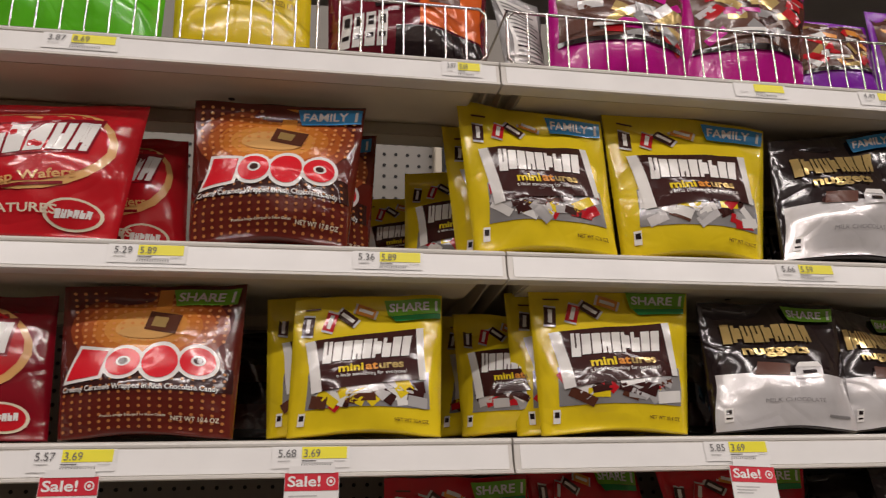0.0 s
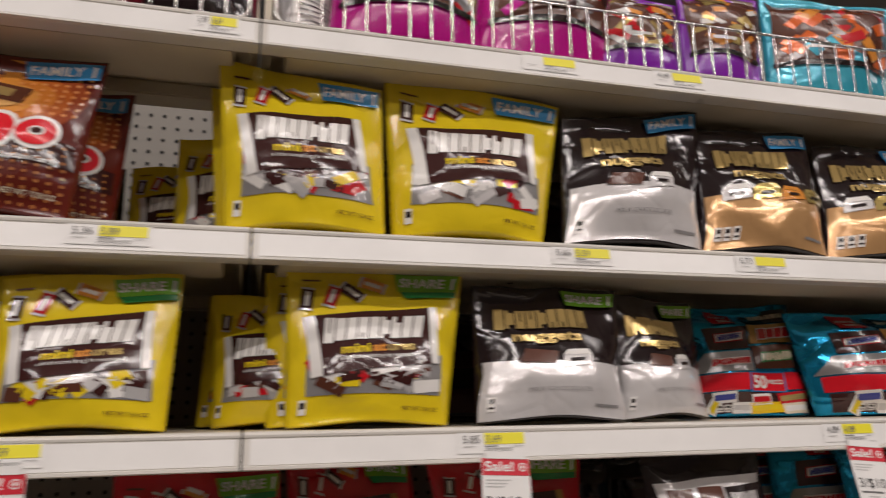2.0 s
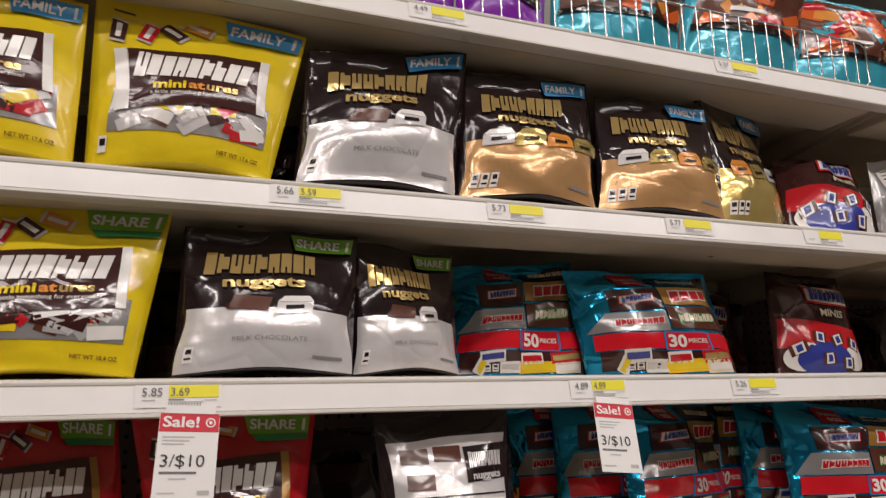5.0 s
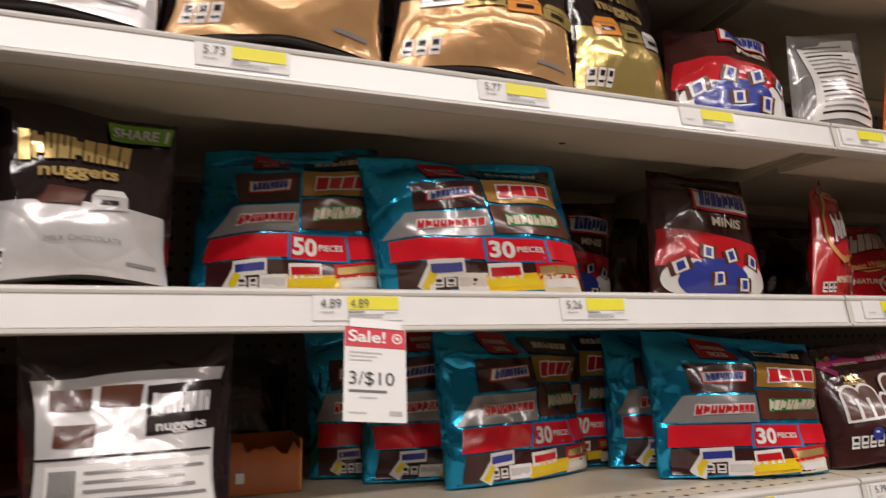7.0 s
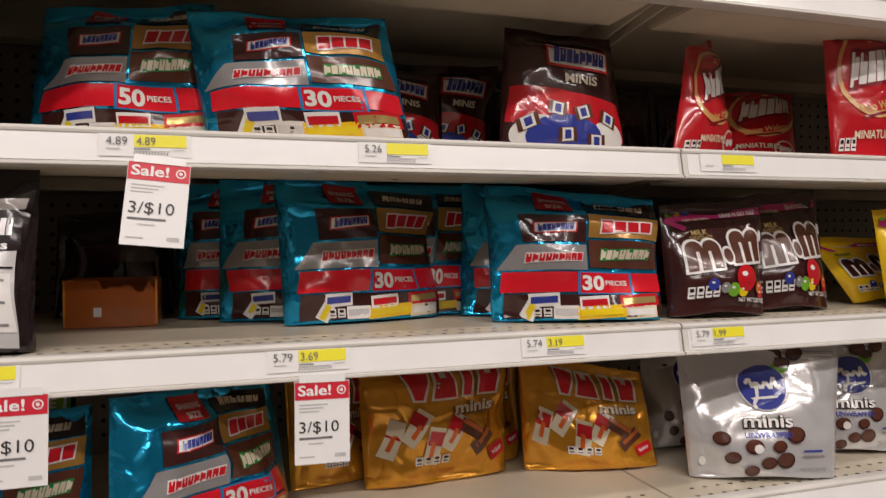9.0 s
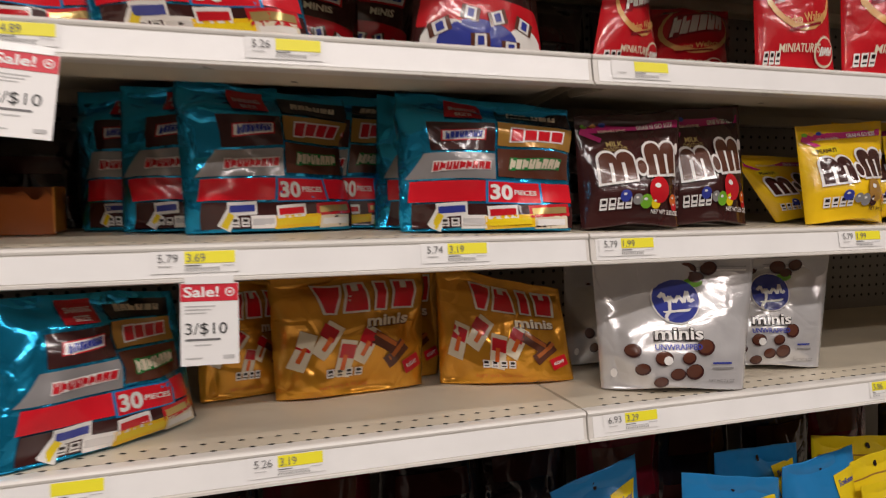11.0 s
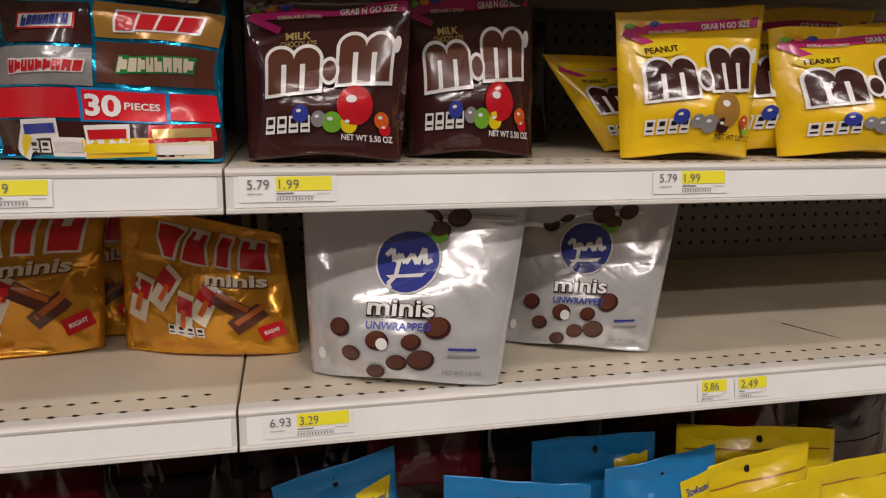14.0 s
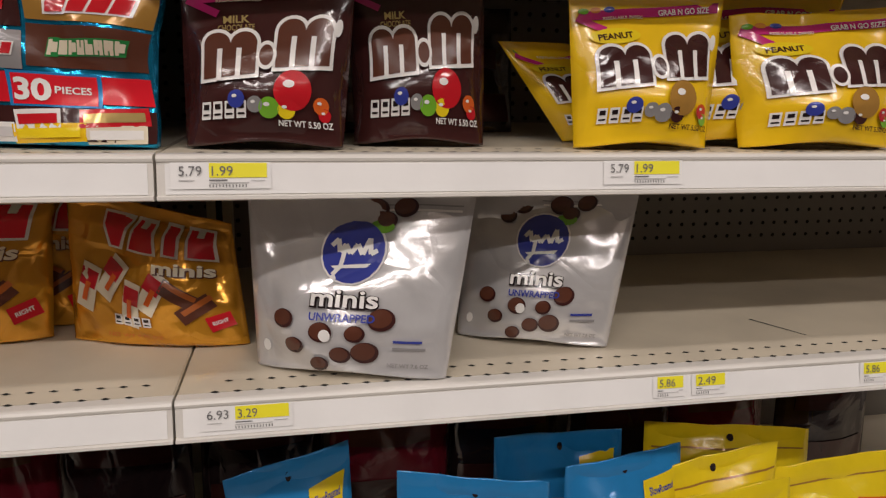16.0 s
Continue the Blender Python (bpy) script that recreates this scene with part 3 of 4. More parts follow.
def miniatures(b, words, tag, side="white", seed=1):
    b.rect("clear_window", .10, .17, .93, .42, P["grey"], 0, "clear window showing wrapped sweets")
    b.sweets(.10, .17, .93, .42, 34, seed, ("choc", "red", "silver", "yellow", "white", "brown", "foil"), .15, 1)
    b.patch("brand_panel", (.20, .28), (.86, .36), (.82, .735), (.14, .665), P["brown"], 4, "dark brown brand panel")
    b.patch("panel_edge", (.13, .27), (.20, .28), (.145, .665), (.075, .655), P[side], 4)
    b.patch("panel_edge", (.86, .36), (.91, .365), (.87, .74), (.82, .735), P[side], 4)
    b.mark(.49, .58, .60, .15, 9, P["white"], 6, .1, 4)
    b.text("mini", .385, .445, .17, .058, P["yellow"], 6, .03, 4)
    b.text("at", .525, .457, .085, .058, P["orange"], 6, .03, 4)
    b.text("ures", .66, .467, .17, .058, P["gold"], 6, .03, 4)
    b.text("a little something for everyone!", .53, .40, .48, .026, P["white"], 6, 0, 4)
    for u, v, a, c in ((.10, .78, 82, "brown"), (.245, .80, 72, "red"), (.36, .83, -38, "brown"), (.48, .88, -18, "orange")):
        b.turned("pictured_bar", u, v, .16, .075, a, P["silver"], 2)
        b.turned("pictured_bar", u, v, .13, .075, a, P[c], 3)
        b.turned("printed_bar", u, v, .10, .026, a, P["white"], 4)
    b.rect("nutrition_box", .06, .065, .105, .15, P["white"], 2)
    b.rect("printed_bar", .068, .10, .098, .135, P["black"], 3)
    b.text("NET WT 10.4 OZ" if words == "SHARE" else "NET WT 17.6 OZ", .80, .085, .23, .024, P["choc"], 3)
    b.rect("printed_bar", .08, .90, .18, .912, P["choc"], 2)
    b.corner_tag(words, P[tag], dark=P["dgreen"] if tag == "green" else None)


def nuggets(b, words, tag, low, wraps=("silver",)):
    b.patch("lower_panel", (.01, .01), (.99, .01), (.99, .40), (.01, .42), P[low], 0, low + " foil lower panel")
    b.mark(.43, .735, .66, .15, 9, P["gold"], 3, 0.05, 1)
    b.text("nuggets", .45, .60, .48, .075, P["gold"], 3, .035, 1)
    if len(wraps) == 1:
        b.patch("chocolate_piece", (.24, .40), (.47, .385), (.50, .475), (.28, .50), P["choc"], 3)
        b.patch("chocolate_piece", (.24, .40), (.28, .50), (.26, .46), (.22, .42), P["brown"], 4)
    for i, c in enumerate(wraps):
        u = .52 + i * 0 if len(wraps) == 1 else .10 + i * .23
        b.patch("wrapped_piece", (u, .36), (u + .22, .385), (u + .23, .46), (u + .01, .45), P[c], 3)
        b.patch("wrapped_piece", (u + .01, .45), (u + .23, .46), (u + .20, .50), (u + .05, .49), P["white" if c == "silver" else c], 4)
        b.rect("printed_bar", u + .06, .40, u + .17, .425, P["black"], 5, tilt=.01)
    if low == "silver":
        b.text("MILK CHOCOLATE", .50, .205, .42, .030, P["grey"], 3, 0)
    b.facts_row(.05, .07, 1 if low == "silver" else 3, .05, .10)
    b.rect("printed_bar", .74, .085, .92, .105, P["grey"], 2)
    b.corner_tag(words, P[tag])


def variety(b, number, seed=1):
    b.rect("size_tag", .28, .81, .48, .965, P["red"], 2, "red size tag")
    b.text("SHARING" if number == "30" else "FAMILY", .38, .90, .15, .034, P["white"], 3)
    b.text("SIZE", .38, .845, .09, .034, P["white"], 3)
    b.rect("dark_panel", .56, .82, .98, .95, P["black"], 1)
    b.mark(.76, .885, .28, .045, 6, P["cream"], 3, .3)
    b.rect("brown_panel", .18, .56, .545, .765, P["brown"], 1, "brown panel with a framed brand plate", .02)
    b.rect("ochre_panel", .56, .62, .99, .80, P["ochre"], 1, tilt=.01)
    b.patch("brand_plate", (.245, .625), (.49, .65), (.50, .735), (.255, .71), P["red"], 3)
    b.patch("brand_plate", (.255, .635), (.482, .658), (.49, .727), (.263, .702), P["white"], 4)
    b.mark(.372, .681, .20, .05, 8, P["navy"], 6, .2, 6)
    b.mark(.785, .715, .30, .085, 4, P["red"], 4, .1, 3, P["white"])
    b.patch("grey_panel", (.03, .36), (.545, .37), (.545, .56), (.14, .54), P["grey"], 1)
    b.rect("chocolate_panel", .56, .39, .99, .60, P["choc"], 1, tilt=.01)
    b.mark(.35, .455, .33, .055, 9, P["red"], 4, .2, 3, P["white"])
    b.mark(.78, .50, .30, .07, 8, P["cream"], 4, .2, 3, P["dgreen"])
    b.rect("red_band", .06, .20, .99, .345, P["tagred"], 1, "red band with the piece count", .02)
    b.patch("count_plate", (.485, .19), (.815, .195), (.815, .368), (.485, .362), P["nutblue"], 2.4)
    b.patch("count_plate", (.50, .20), (.80, .205), (.80, .355), (.50, .35), P["tagred"], 3)
    b.text(number, .575, .278, .13, .105, P["white"], 5, .035)
    b.text("PIECES", .715, .28, .13, .036, P["white"], 5, .02)
    b.rect("dark_foot", .08, .02, .99, .19, P["brown"], 1)
    for u, v, w, a, c, d in ((.30, .15, .17, 3, "navy", "white"), (.58, .13, .17, 4, "red", "white"), (.85, .15, .24, 5, "gold", "red"), (.62, .06, .28, 3, "yellow", "yellow2"), (.86, .06, .20, 3, "white", "cream"), (.22, .07, .1, 60, "yellow", "white"), (.42, .06, .14, 0, "silver", "white")):
        b.turned("pictured_sweet", u, v, w, .075, a, P[d], 2.3)
        b.turned("pictured_sweet", u, v, w * .86, .038, a, P[c], 3.2)
    b.facts_row(.24, .03, 4, .045, .06)


def nougat(b, minis=False):
    b.patch("red_wave", (.01, .24), (.99, .10), (.99, .40), (.01, .52), P["red"], 0)
    b.disc("white_wave", .22, .14, .18, .13, P["white"], 1)
    b.disc("white_wave", .82, .13, .15, .12, P["white"], 1.4)
    b.disc("blue_wave", .45, .12, .30, .16, P["navy"], 2)
    b.patch("brand_plate", (.30, .66), (.86, .62), (.88, .82), (.30, .86), P["red"], 2)
    b.patch("brand_plate", (.32, .68), (.84, .64), (.86, .80), (.32, .84), P["white"], 3)
    b.mark(.585, .742, .46, .12, 8, P["navy"], 5, .2, -4)
    b.text("MINIS", .60, .56, .30, .07, P["cream"], 3, .03, -3)
    for u, v, a in ((.16, .22, 20), (.38, .32, -10), (.60, .30, 15), (.82, .26, -20), (.46, .12, 5), (.70, .08, 0)):
        b.turned("pictured_sweet", u, v, .15, .10, a, P["choc"], 3)
        b.turned("pictured_sweet", u, v, .09, .09, a, P["white"], 4)
        b.turned("pictured_sweet", u, v, .05, .06, a, P["navy"], 5)


def wafer(b, seed=1):
    b.disc("oval_rim", .50, .60, .44, .33, P["peach"], 1, ang=-8)
    b.disc("oval_fill", .50, .61, .40, .29, P["red"], 2, ang=-8)
    b.mark(.50, .63, .64, .22, 6, P["white"], 4, .15, 6, P["dred"])
    b.text("Crisp Wafers", .52, .36, .52, .06, P["peach"], 4, .02, 8)
    b.rect("printed_bar", .30, .265, .72, .285, P["dred"], 2, tilt=.05)
    b.text("MINIATURES", .45, .16, .50, .055, P["cream"], 3, .02)
    b.disc("emblem", .78, .14, .15, .10, P["cream"], 2)
    b.disc("emblem", .78, .14, .13, .085, P["red"], 3)
    b.mark(.78, .14, .18, .05, 6, P["white"], 5, .15, 5)
    b.facts_row(.05, .05, 3, .05, .09)


def candy(b, brown):
    ground, ink = ("brown", "white") if brown else ("yellow2", "brown")
    b.rect("zip_band", .05, .835, .97, .90, P["pink"], 1, "magenta band below the zip", .02)
    b.turned("zip_band", .12, .81, .20, .05, -30, P["pink"], 1.5)
    for u, v, c in ((.08, .90, "green"), (.16, .905, "orange"), (.25, .905, "navy")):
        b.disc("pictured_sweet", u, v, .035, .02, P[c], 2)
    b.text("GRAB N GO SIZE", .74, .875, .34, .040, P["white"], 3, .025, 1)
    b.text("RESEALABLE ZIPPER!", .33, .845, .26, .022, P["cream"], 3)
    if brown:
        b.text("MILK", .32, .725, .16, .045, P["gold"], 3, .025)
        b.text("CHOCOLATE", .32, .675, .23, .036, P["gold"], 3, .02)
    else:
        b.disc("flavour_oval", .26, .72, .17, .055, P["yellow"], 2)
        b.text("PEANUT", .26, .72, .23, .042, P["brown"], 3, .025, 3)
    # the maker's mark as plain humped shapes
    for u, w, hgt, v in ((.29, .34, .27, .51), (.755, .34, .29, .57)):
        for m, g, ly in ((P["white"], .022, 3), (P["choc" if brown else "brown"], 0.0, 4.2)):
            b.patch("brand_shape", (u - w / 2 - g, v - hgt / 2 - g), (u + w / 2 + g, v - hgt / 2 - g + .02), (u + w / 2 + g, v + hgt * .30), (u - w / 2 - g, v + hgt * .24), m, ly)
            for q in (-.25, .25):
                b.disc("brand_shape", u + q * w, v + hgt * .24, w * .25 + g, hgt * .27 + g, m, ly + .3)
        for q in (-.20, .16):
            b.rect("brand_shape", u + q * w - .013, v - hgt * .54, u + q * w + .020, v + hgt * .14, P["white"], 5.4)
    b.disc("brand_shape", .525, .50, .065, .085, P["white"], 5.6)
    b.disc("brand_shape", .525, .50, .045, .062, P["choc" if brown else "brown"], 6.4)
    b.disc("brand_shape", .955, .66, .025, .05, P["white"], 5)
    for u, v, r, c in ((.34, .255, .055, "navy"), (.70, .30, .12, "red" if brown else "ochre"), (.55, .20, .065, "green" if brown else "grey"), (.66, .19, .055, "yellow" if brown else "brown"), (.88, .22, .05, "hot" if brown else "red"), (.90, .17, .04, "red" if brown else "green"), (.46, .22, .05, "grey")):
        b.disc("pictured_sweet", u, v, r, r * .95, P[c], 3.2 + r)
        b.disc("pictured_sweet", u - r * .2, v + r * .3, r * .3, r * .18, P["white"], 4.4)
    b.facts_row(.11, .145, 4, .062, .10)
    b.text("NET WT 5.50 OZ", .78, .115, .34, .036, P["white" if brown else "brown"], 4, .02)


def biscuit(b):
    for q, (lo, hi) in enumerate(((.34, 1.0), (1.0, .62), (.42, .42), (.9, .9))):
        u, k = .33 + q * .165, .075
        for m, g, ly in ((P["white"], .016, 4), (P["tagred"], 0.0, 5)):
            b.patch("brand_shape", (u - k * lo - g, .685 - g), (u + k * lo + g, .68 - g), (u + k * hi + g + .01, .89 + g), (u - k * hi - g + .01, .895 + g), m, ly)
        if q in (1, 3):
            b.patch("brand_shape", (u - .018, .84), (u + .022, .84), (u + .03, .90), (u - .012, .90), P["white"], 6)
    b.text("minis", .73, .585, .32, .09, P["choc"], 4, .05)
    b.text("minis", .725, .592, .32, .09, P["cream"], 5, .03)
    for u, v, a in ((.14, .38, 70), (.30, .46, 55), (.42, .30, 80), (.56, .40, 60)):
        b.turned("pictured_packet", u, v, .24, .11, a, P["cream"], 2)
        b.turned("pictured_packet", u + .01, v + .06, .09, .10, a, P["red"], 3)
        b.turned("printed_bar", u - .01, v - .03, .10, .03, a, P["hot"], 3.5)
    for u, v, a in ((.70, .40, -30), (.78, .30, 35)):
        b.turned("pictured_biscuit", u, v, .20, .09, a, P["choc"], 3)
        b.turned("pictured_biscuit", u + .01, v + .03, .18, .03, a, P["rust"], 4)
    b.turned("pictured_packet", .90, .20, .14, .09, 20, P["red"], 3)
    b.text("RIGHT", .90, .20, .09, .03, P["white"], 4, .02, 20)
    b.facts_row(.30, .15, 4, .05, .07)
    b.text("NET WT 9.70 OZ", .42, .075, .34, .026, P["rust"], 3)


def mint(b):
    b.rect("zip_seam", .03, .90, .97, .912, P["white"], 1)
    b.rect("zip_seam", .03, .93, .97, .938, P["grey"], 1)
    b.disc("round_badge", .50, .68, .165, .175, P["white"], 2)
    b.disc("round_badge", .50, .68, .155, .165, P["navy"], 3, "blue round brand badge")
    b.ribbon([(.39, .70), (.42, .735), (.435, .67), (.46, .71), (.49, .665), (.52, .715), (.55, .665), (.575, .75), (.59, .67), (.62, .69)], .012, P["white"], 5)
    b.ribbon([(.46, .69), (.45, .60), (.415, .555), (.43, .53)], .011, P["white"], 5.3)
    b.patch("brand_shape", (.42, .585), (.58, .60), (.60, .622), (.40, .598), P["white"], 5)
    b.text("minis", .495, .438, .34, .095, P["black"], 5, .07)
    b.text("minis", .495, .442, .33, .095, P["white"], 6.2, .02)
    b.text("UNWRAPPED", .49, .338, .32, .042, P["navy"], 6, .025)
    rng = random.Random(5)
    for u, v, r in ((.19, .31, .055), (.25, .165, .052), (.39, .25, .06), (.56, .25, .05), (.68, .33, .065), (.49, .12, .055), (.61, .14, .068), (.38, .055, .05), (.36, .90, .06), (.28, .83, .05), (.58, .91, .065), (.72, .92, .055), (.64, .85, .05)):
        b.disc("pictured_sweet", u, v, r, r * .95, P["brown"], 2.2 + r * 4, ang=rng.uniform(0, 90))
        b.disc("pictured_sweet", u - r * .1, v + r * .12, r * .85, r * .78, P["choc"], 3.2 + r * 4, ang=rng.uniform(0, 90))
    b.disc("pictured_sweet", .415, .235, .03, .035, P["white"], 5)
    b.disc("mint_leaf", .62, .815, .06, .035, P["green"], 3, ang=35)
    b.disc("round_stamp", .07, .13, .022, .035, P["white"], 2)
    b.rect("printed_bar", .74, .20, .88, .215, P["navy"], 2)
    b.rect("printed_bar", .74, .16, .90, .175, P["grey"], 2)
    b.text("NET WT 7.6 OZ", .82, .07, .20, .024, P["grey"], 3)


def facts_side(b, bars=True):
    b.patch("facts_panel", (.10, .10), (.90, .10), (.90, .92), (.10, .92), P["white"], 1, "printed nutrition panel")
    for q in range(15):
        b.rect("printed_bar", .16, .15 + q * .05, .16 + .68 * (1 - .3 * ((q * 7) % 5) / 5), .168 + q * .05, P["grey" if q % 4 else "black"], 2)


def back_panel(b):
    b.patch("silver_panel", (.04, .02), (.93, .02), (.97, .80), (.04, .78), P["silver"], 0, "silver back panel of the bag")
    for u, v in ((.22, .68), (.47, .68), (.24, .52)):
        b.patch("chocolate_piece", (u - .11, v - .04), (u + .10, v - .05), (u + .11, v + .05), (u - .10, v + .055), P["choc"], 2)
    b.rect("dark_panel", .60, .50, .97, .72, P["black"], 2, tilt=.02)
    b.mark(.78, .64, .30, .09, 9, P["silver"], 4, 0, 2)
    b.text("nuggets", .78, .545, .26, .045, P["silver"], 4, .03, 2)
    b.rect("rule", .04, .425, .94, .435, P["black"], 2)
    b.rect("facts_table", .10, .10, .93, .40, P["white"], 2, "nutrition table")
    for q in range(7):
        b.rect("printed_bar", .30, .13 + q * .038, .90 - .05 * (q % 3), .144 + q * .038, P["grey"], 3)
    for q in range(12):
        b.rect("barcode_bar", .12 + q * .012, .24, .126 + q * .012, .38, P["black"], 3)


def clear_front(b, low, seed, cols):
    b.rect("clear_window", .03, .30, .97, .97, P["choc"], 0, "clear window showing wrapped sweets")
    b.sweets(.03, .28, .97, .97, 34, seed, cols, .17, 1)
    b.rect("dark_line", .02, .255, .98, .30, P["black"], 3, tilt=.01)
    b.rect("printed_bar", .25, .40, .55, .43, P["white"], 4)


def nuts(b, blue):
    if blue:
        b.rect("tan_panel", .04, .05, .96, .55, P["tan"], 1, tilt=-.02)
        b.rect("flavour_flag", .66, .50, .96, .80, P["yellow"], 2, "yellow roasting flag", .05)
        b.text("Slow", .76, .73, .10, .055, P["navy"], 3, .02, 6)
        b.text("Roasted", .87, .74, .13, .05, P["navy"], 3, .02, 6)
        b.sweets(.70, .10, .95, .45, 8, 4, ("choc", "cream", "brown"), .09)
    else:
        b.rect("printed_bar", .62, .60, .90, .63, P["hot"], 1, tilt=-.05)
        b.rect("printed_bar", .62, .53, .88, .56, P["hot"], 1, tilt=-.05)
        b.rect("printed_bar", .64, .46, .86, .49, P["hot"], 1, tilt=-.05)
        b.rect("seal_line", .02, .80, .98, .815, P["ochre"], 1)
    b.disc("hang_hole", .5, .90, .022, .03, P["black"], 2)


KINDS = {
    "caramel_family": ("yb", "cocoa", "brown and orange family bag of caramel chocolates", lambda b, s: caramel(b, "FAMILY", "blue")),
    "caramel_share": ("yb", "cocoa", "brown and orange share bag of caramel chocolates", lambda b, s: caramel(b, "SHARE", "green")),
    "mini_family": ("yb", "yellow", "glossy yellow family bag of miniature chocolates", lambda b, s: miniatures(b, "FAMILY", "blue", "white", s)),
    "mini_share": ("yb", "yellow", "glossy yellow share bag of miniature chocolates", lambda b, s: miniatures(b, "SHARE", "green", "white", s)),
    "mini_red": ("yb", "red", "red share bag of miniature dark chocolates", lambda b, s: miniatures(b, "SHARE", "green", "ochre", s)),
    "nug_family": ("yb", "black", "dark and silver family bag of chocolate nuggets", lambda b, s: nuggets(b, "FAMILY", "blue", "silver")),
    "nug_share": ("yb", "black", "dark and silver share bag of chocolate nuggets", lambda b, s: nuggets(b, "SHARE", "green", "silver")),
    "nug_gold": ("yb", "black", "dark and tan family bag of assorted chocolate nuggets", lambda b, s: nuggets(b, "FAMILY", "blue", "tan", ("silver", "brass", "orange", "brass"))),
    "nug_brass": ("yb", "black", "dark and gold foil bag of chocolate nuggets, turned aside", lambda b, s: nuggets(b, "FAMILY", "blue", "brass", ("orange", "brass", "silver"))),
    "variety_30": ("pillow", "teal", "metallic teal variety bag of thirty chocolate bars", lambda b, s: variety(b, "30", s)),
    "variety_50": ("pillow", "teal", "metallic teal variety bag of fifty chocolate bars", lambda b, s: variety(b, "50", s)),
    "nougat": ("pillow", "brown", "dark brown bag of nougat bars with red and blue waves", lambda b, s: nougat(b)),
    "nougat_minis": ("pillow", "brown", "slumped brown bag of minis with red and blue waves", lambda b, s: nougat(b)),
    "wafer": ("pillow", "red", "glossy red bag of chocolate wafers", lambda b, s: wafer(b)),
    # the red wafer bag again, its shade put into a darker film
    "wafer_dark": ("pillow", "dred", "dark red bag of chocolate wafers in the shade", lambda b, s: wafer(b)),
    "candy_brown": ("yb", "brown", "dark brown resealable pouch of milk chocolate candies", lambda b, s: candy(b, True)),
    "candy_yellow": ("yb", "yellow2", "bright yellow resealable pouch of peanut candies", lambda b, s: candy(b, False)),
    "biscuit": ("pillow", "amber", "crinkled gold foil bag of mini biscuit bars", lambda b, s: biscuit(b)),
    "mint": ("yb", "foil", "silver foil pouch of unwrapped mint chocolates", lambda b, s: mint(b)),
    "facts": ("yb", "grey", "grey bag turned with its nutrition side out", lambda b, s: facts_side(b)),
    "back_panel": ("yb", "black", "dark bag of nuggets turned with its silver back out", lambda b, s: back_panel(b)),
    "plain_green": ("pillow", "lime", "bright green bag of sweets in a wire basket", lambda b, s: b.rect("dark_line", .02, .72, .98, .80, P["black"], 1)),
    "plain_yellow": ("pillow", "yellow", "yellow bag of miniatures in a wire basket", lambda b, s: (b.text("NET WT 35.9 OZ", .78, .62, .24, .06, P["choc"], 2), b.text("(2 LB 3.9 OZ) 1.01", .76, .52, .32, .06, P["choc"], 2), b.rect("nutrition_box", .08, .58, .14, .78, P["white"], 1))),
    "plain_maroon": ("pillow", "maroon", "dark maroon and orange bag in a wire basket", lambda b, s: (b.rect("orange_panel", .55, .30, .98, .98, P["hot"], 1), b.turned("pictured_biscuit", .72, .62, .22, .06, 8, P["choc"], 2), b.turned("pictured_biscuit", .36, .60, .2, .12, 8, P["black"], 2), b.facts_row(.06, .10, 4, .06, .34), b.rect("dark_foot", .40, .02, .99, .28, P["black"], 0))),
    "plain_orange": ("pillow", "hot", "bright orange bag of peanut butter cups", lambda b, s: (b.mark(.5, .72, .7, .2, 6, P["yellow"], 3, .1, 5, P["brown"]), b.disc("pictured_sweet", .6, .35, .2, .14, P["choc"], 2), b.disc("pictured_sweet", .6, .37, .17, .10, P["peach"], 3))),
    "clear_magenta": ("pillow", "magenta", "clear and magenta bag of assorted wrapped chocolates", lambda b, s: clear_front(b, "magenta", s, ("silver", "red", "gold", "grey", "choc", "magenta", "brown"))),
    "clear_purple": ("pillow", "purple", "clear and purple bag of assorted wrapped chocolates", lambda b, s: clear_front(b, "purple", s, ("gold", "orange", "white", "choc", "red"))),
    "clear_gold": ("pillow", "purple", "dark bag of gold wrapped chocolates", lambda b, s: clear_front(b, "purple", s, ("gold", "brass", "choc", "white", "orange"))),
    "clear_teal": ("pillow", "sky", "teal bag of orange and red wrapped sweets", lambda b, s: clear_front(b, "sky", s, ("hot", "red", "hot", "orange", "choc", "sky"))),
    "nuts_blue": ("yb", "nutblue", "blue pouch of slow roasted nuts", lambda b, s: nuts(b, True)),
    "nuts_yellow": ("yb", "yellow", "yellow pouch of snacks on a low shelf", lambda b, s: nuts(b, False)),
}
COUNTS = []


def bag(kind, level, xl, xr, yl, yr, hl, hr, tl, tr, lean):
    form, colour, label, printing = KINDS[kind]
    COUNTS.append(kind)
    s = len(COUNTS)
    thick = .036 if form == "pillow" else .027
    crumple = {"variety_30": 2.2, "variety_50": 1.8, "biscuit": 2.2, "nougat_minis": 1.5, "candy_brown": .6, "candy_yellow": .6, "mint": 1.3, "mini_share": .8, "mini_family": .9}.get(kind, 1.0)
    width = xr - xl
    b = Bag("sweet_bag", label, "sweet bag", P[colour], SHELF[level], xl, xr, yl, yr, hl, hr, tl, tr, lean, min(thick, width * .20), s, crumple, form == "pillow", label.split(",")[0].replace("bag ", "bags ", 1))
    printing(b, s)
    return b


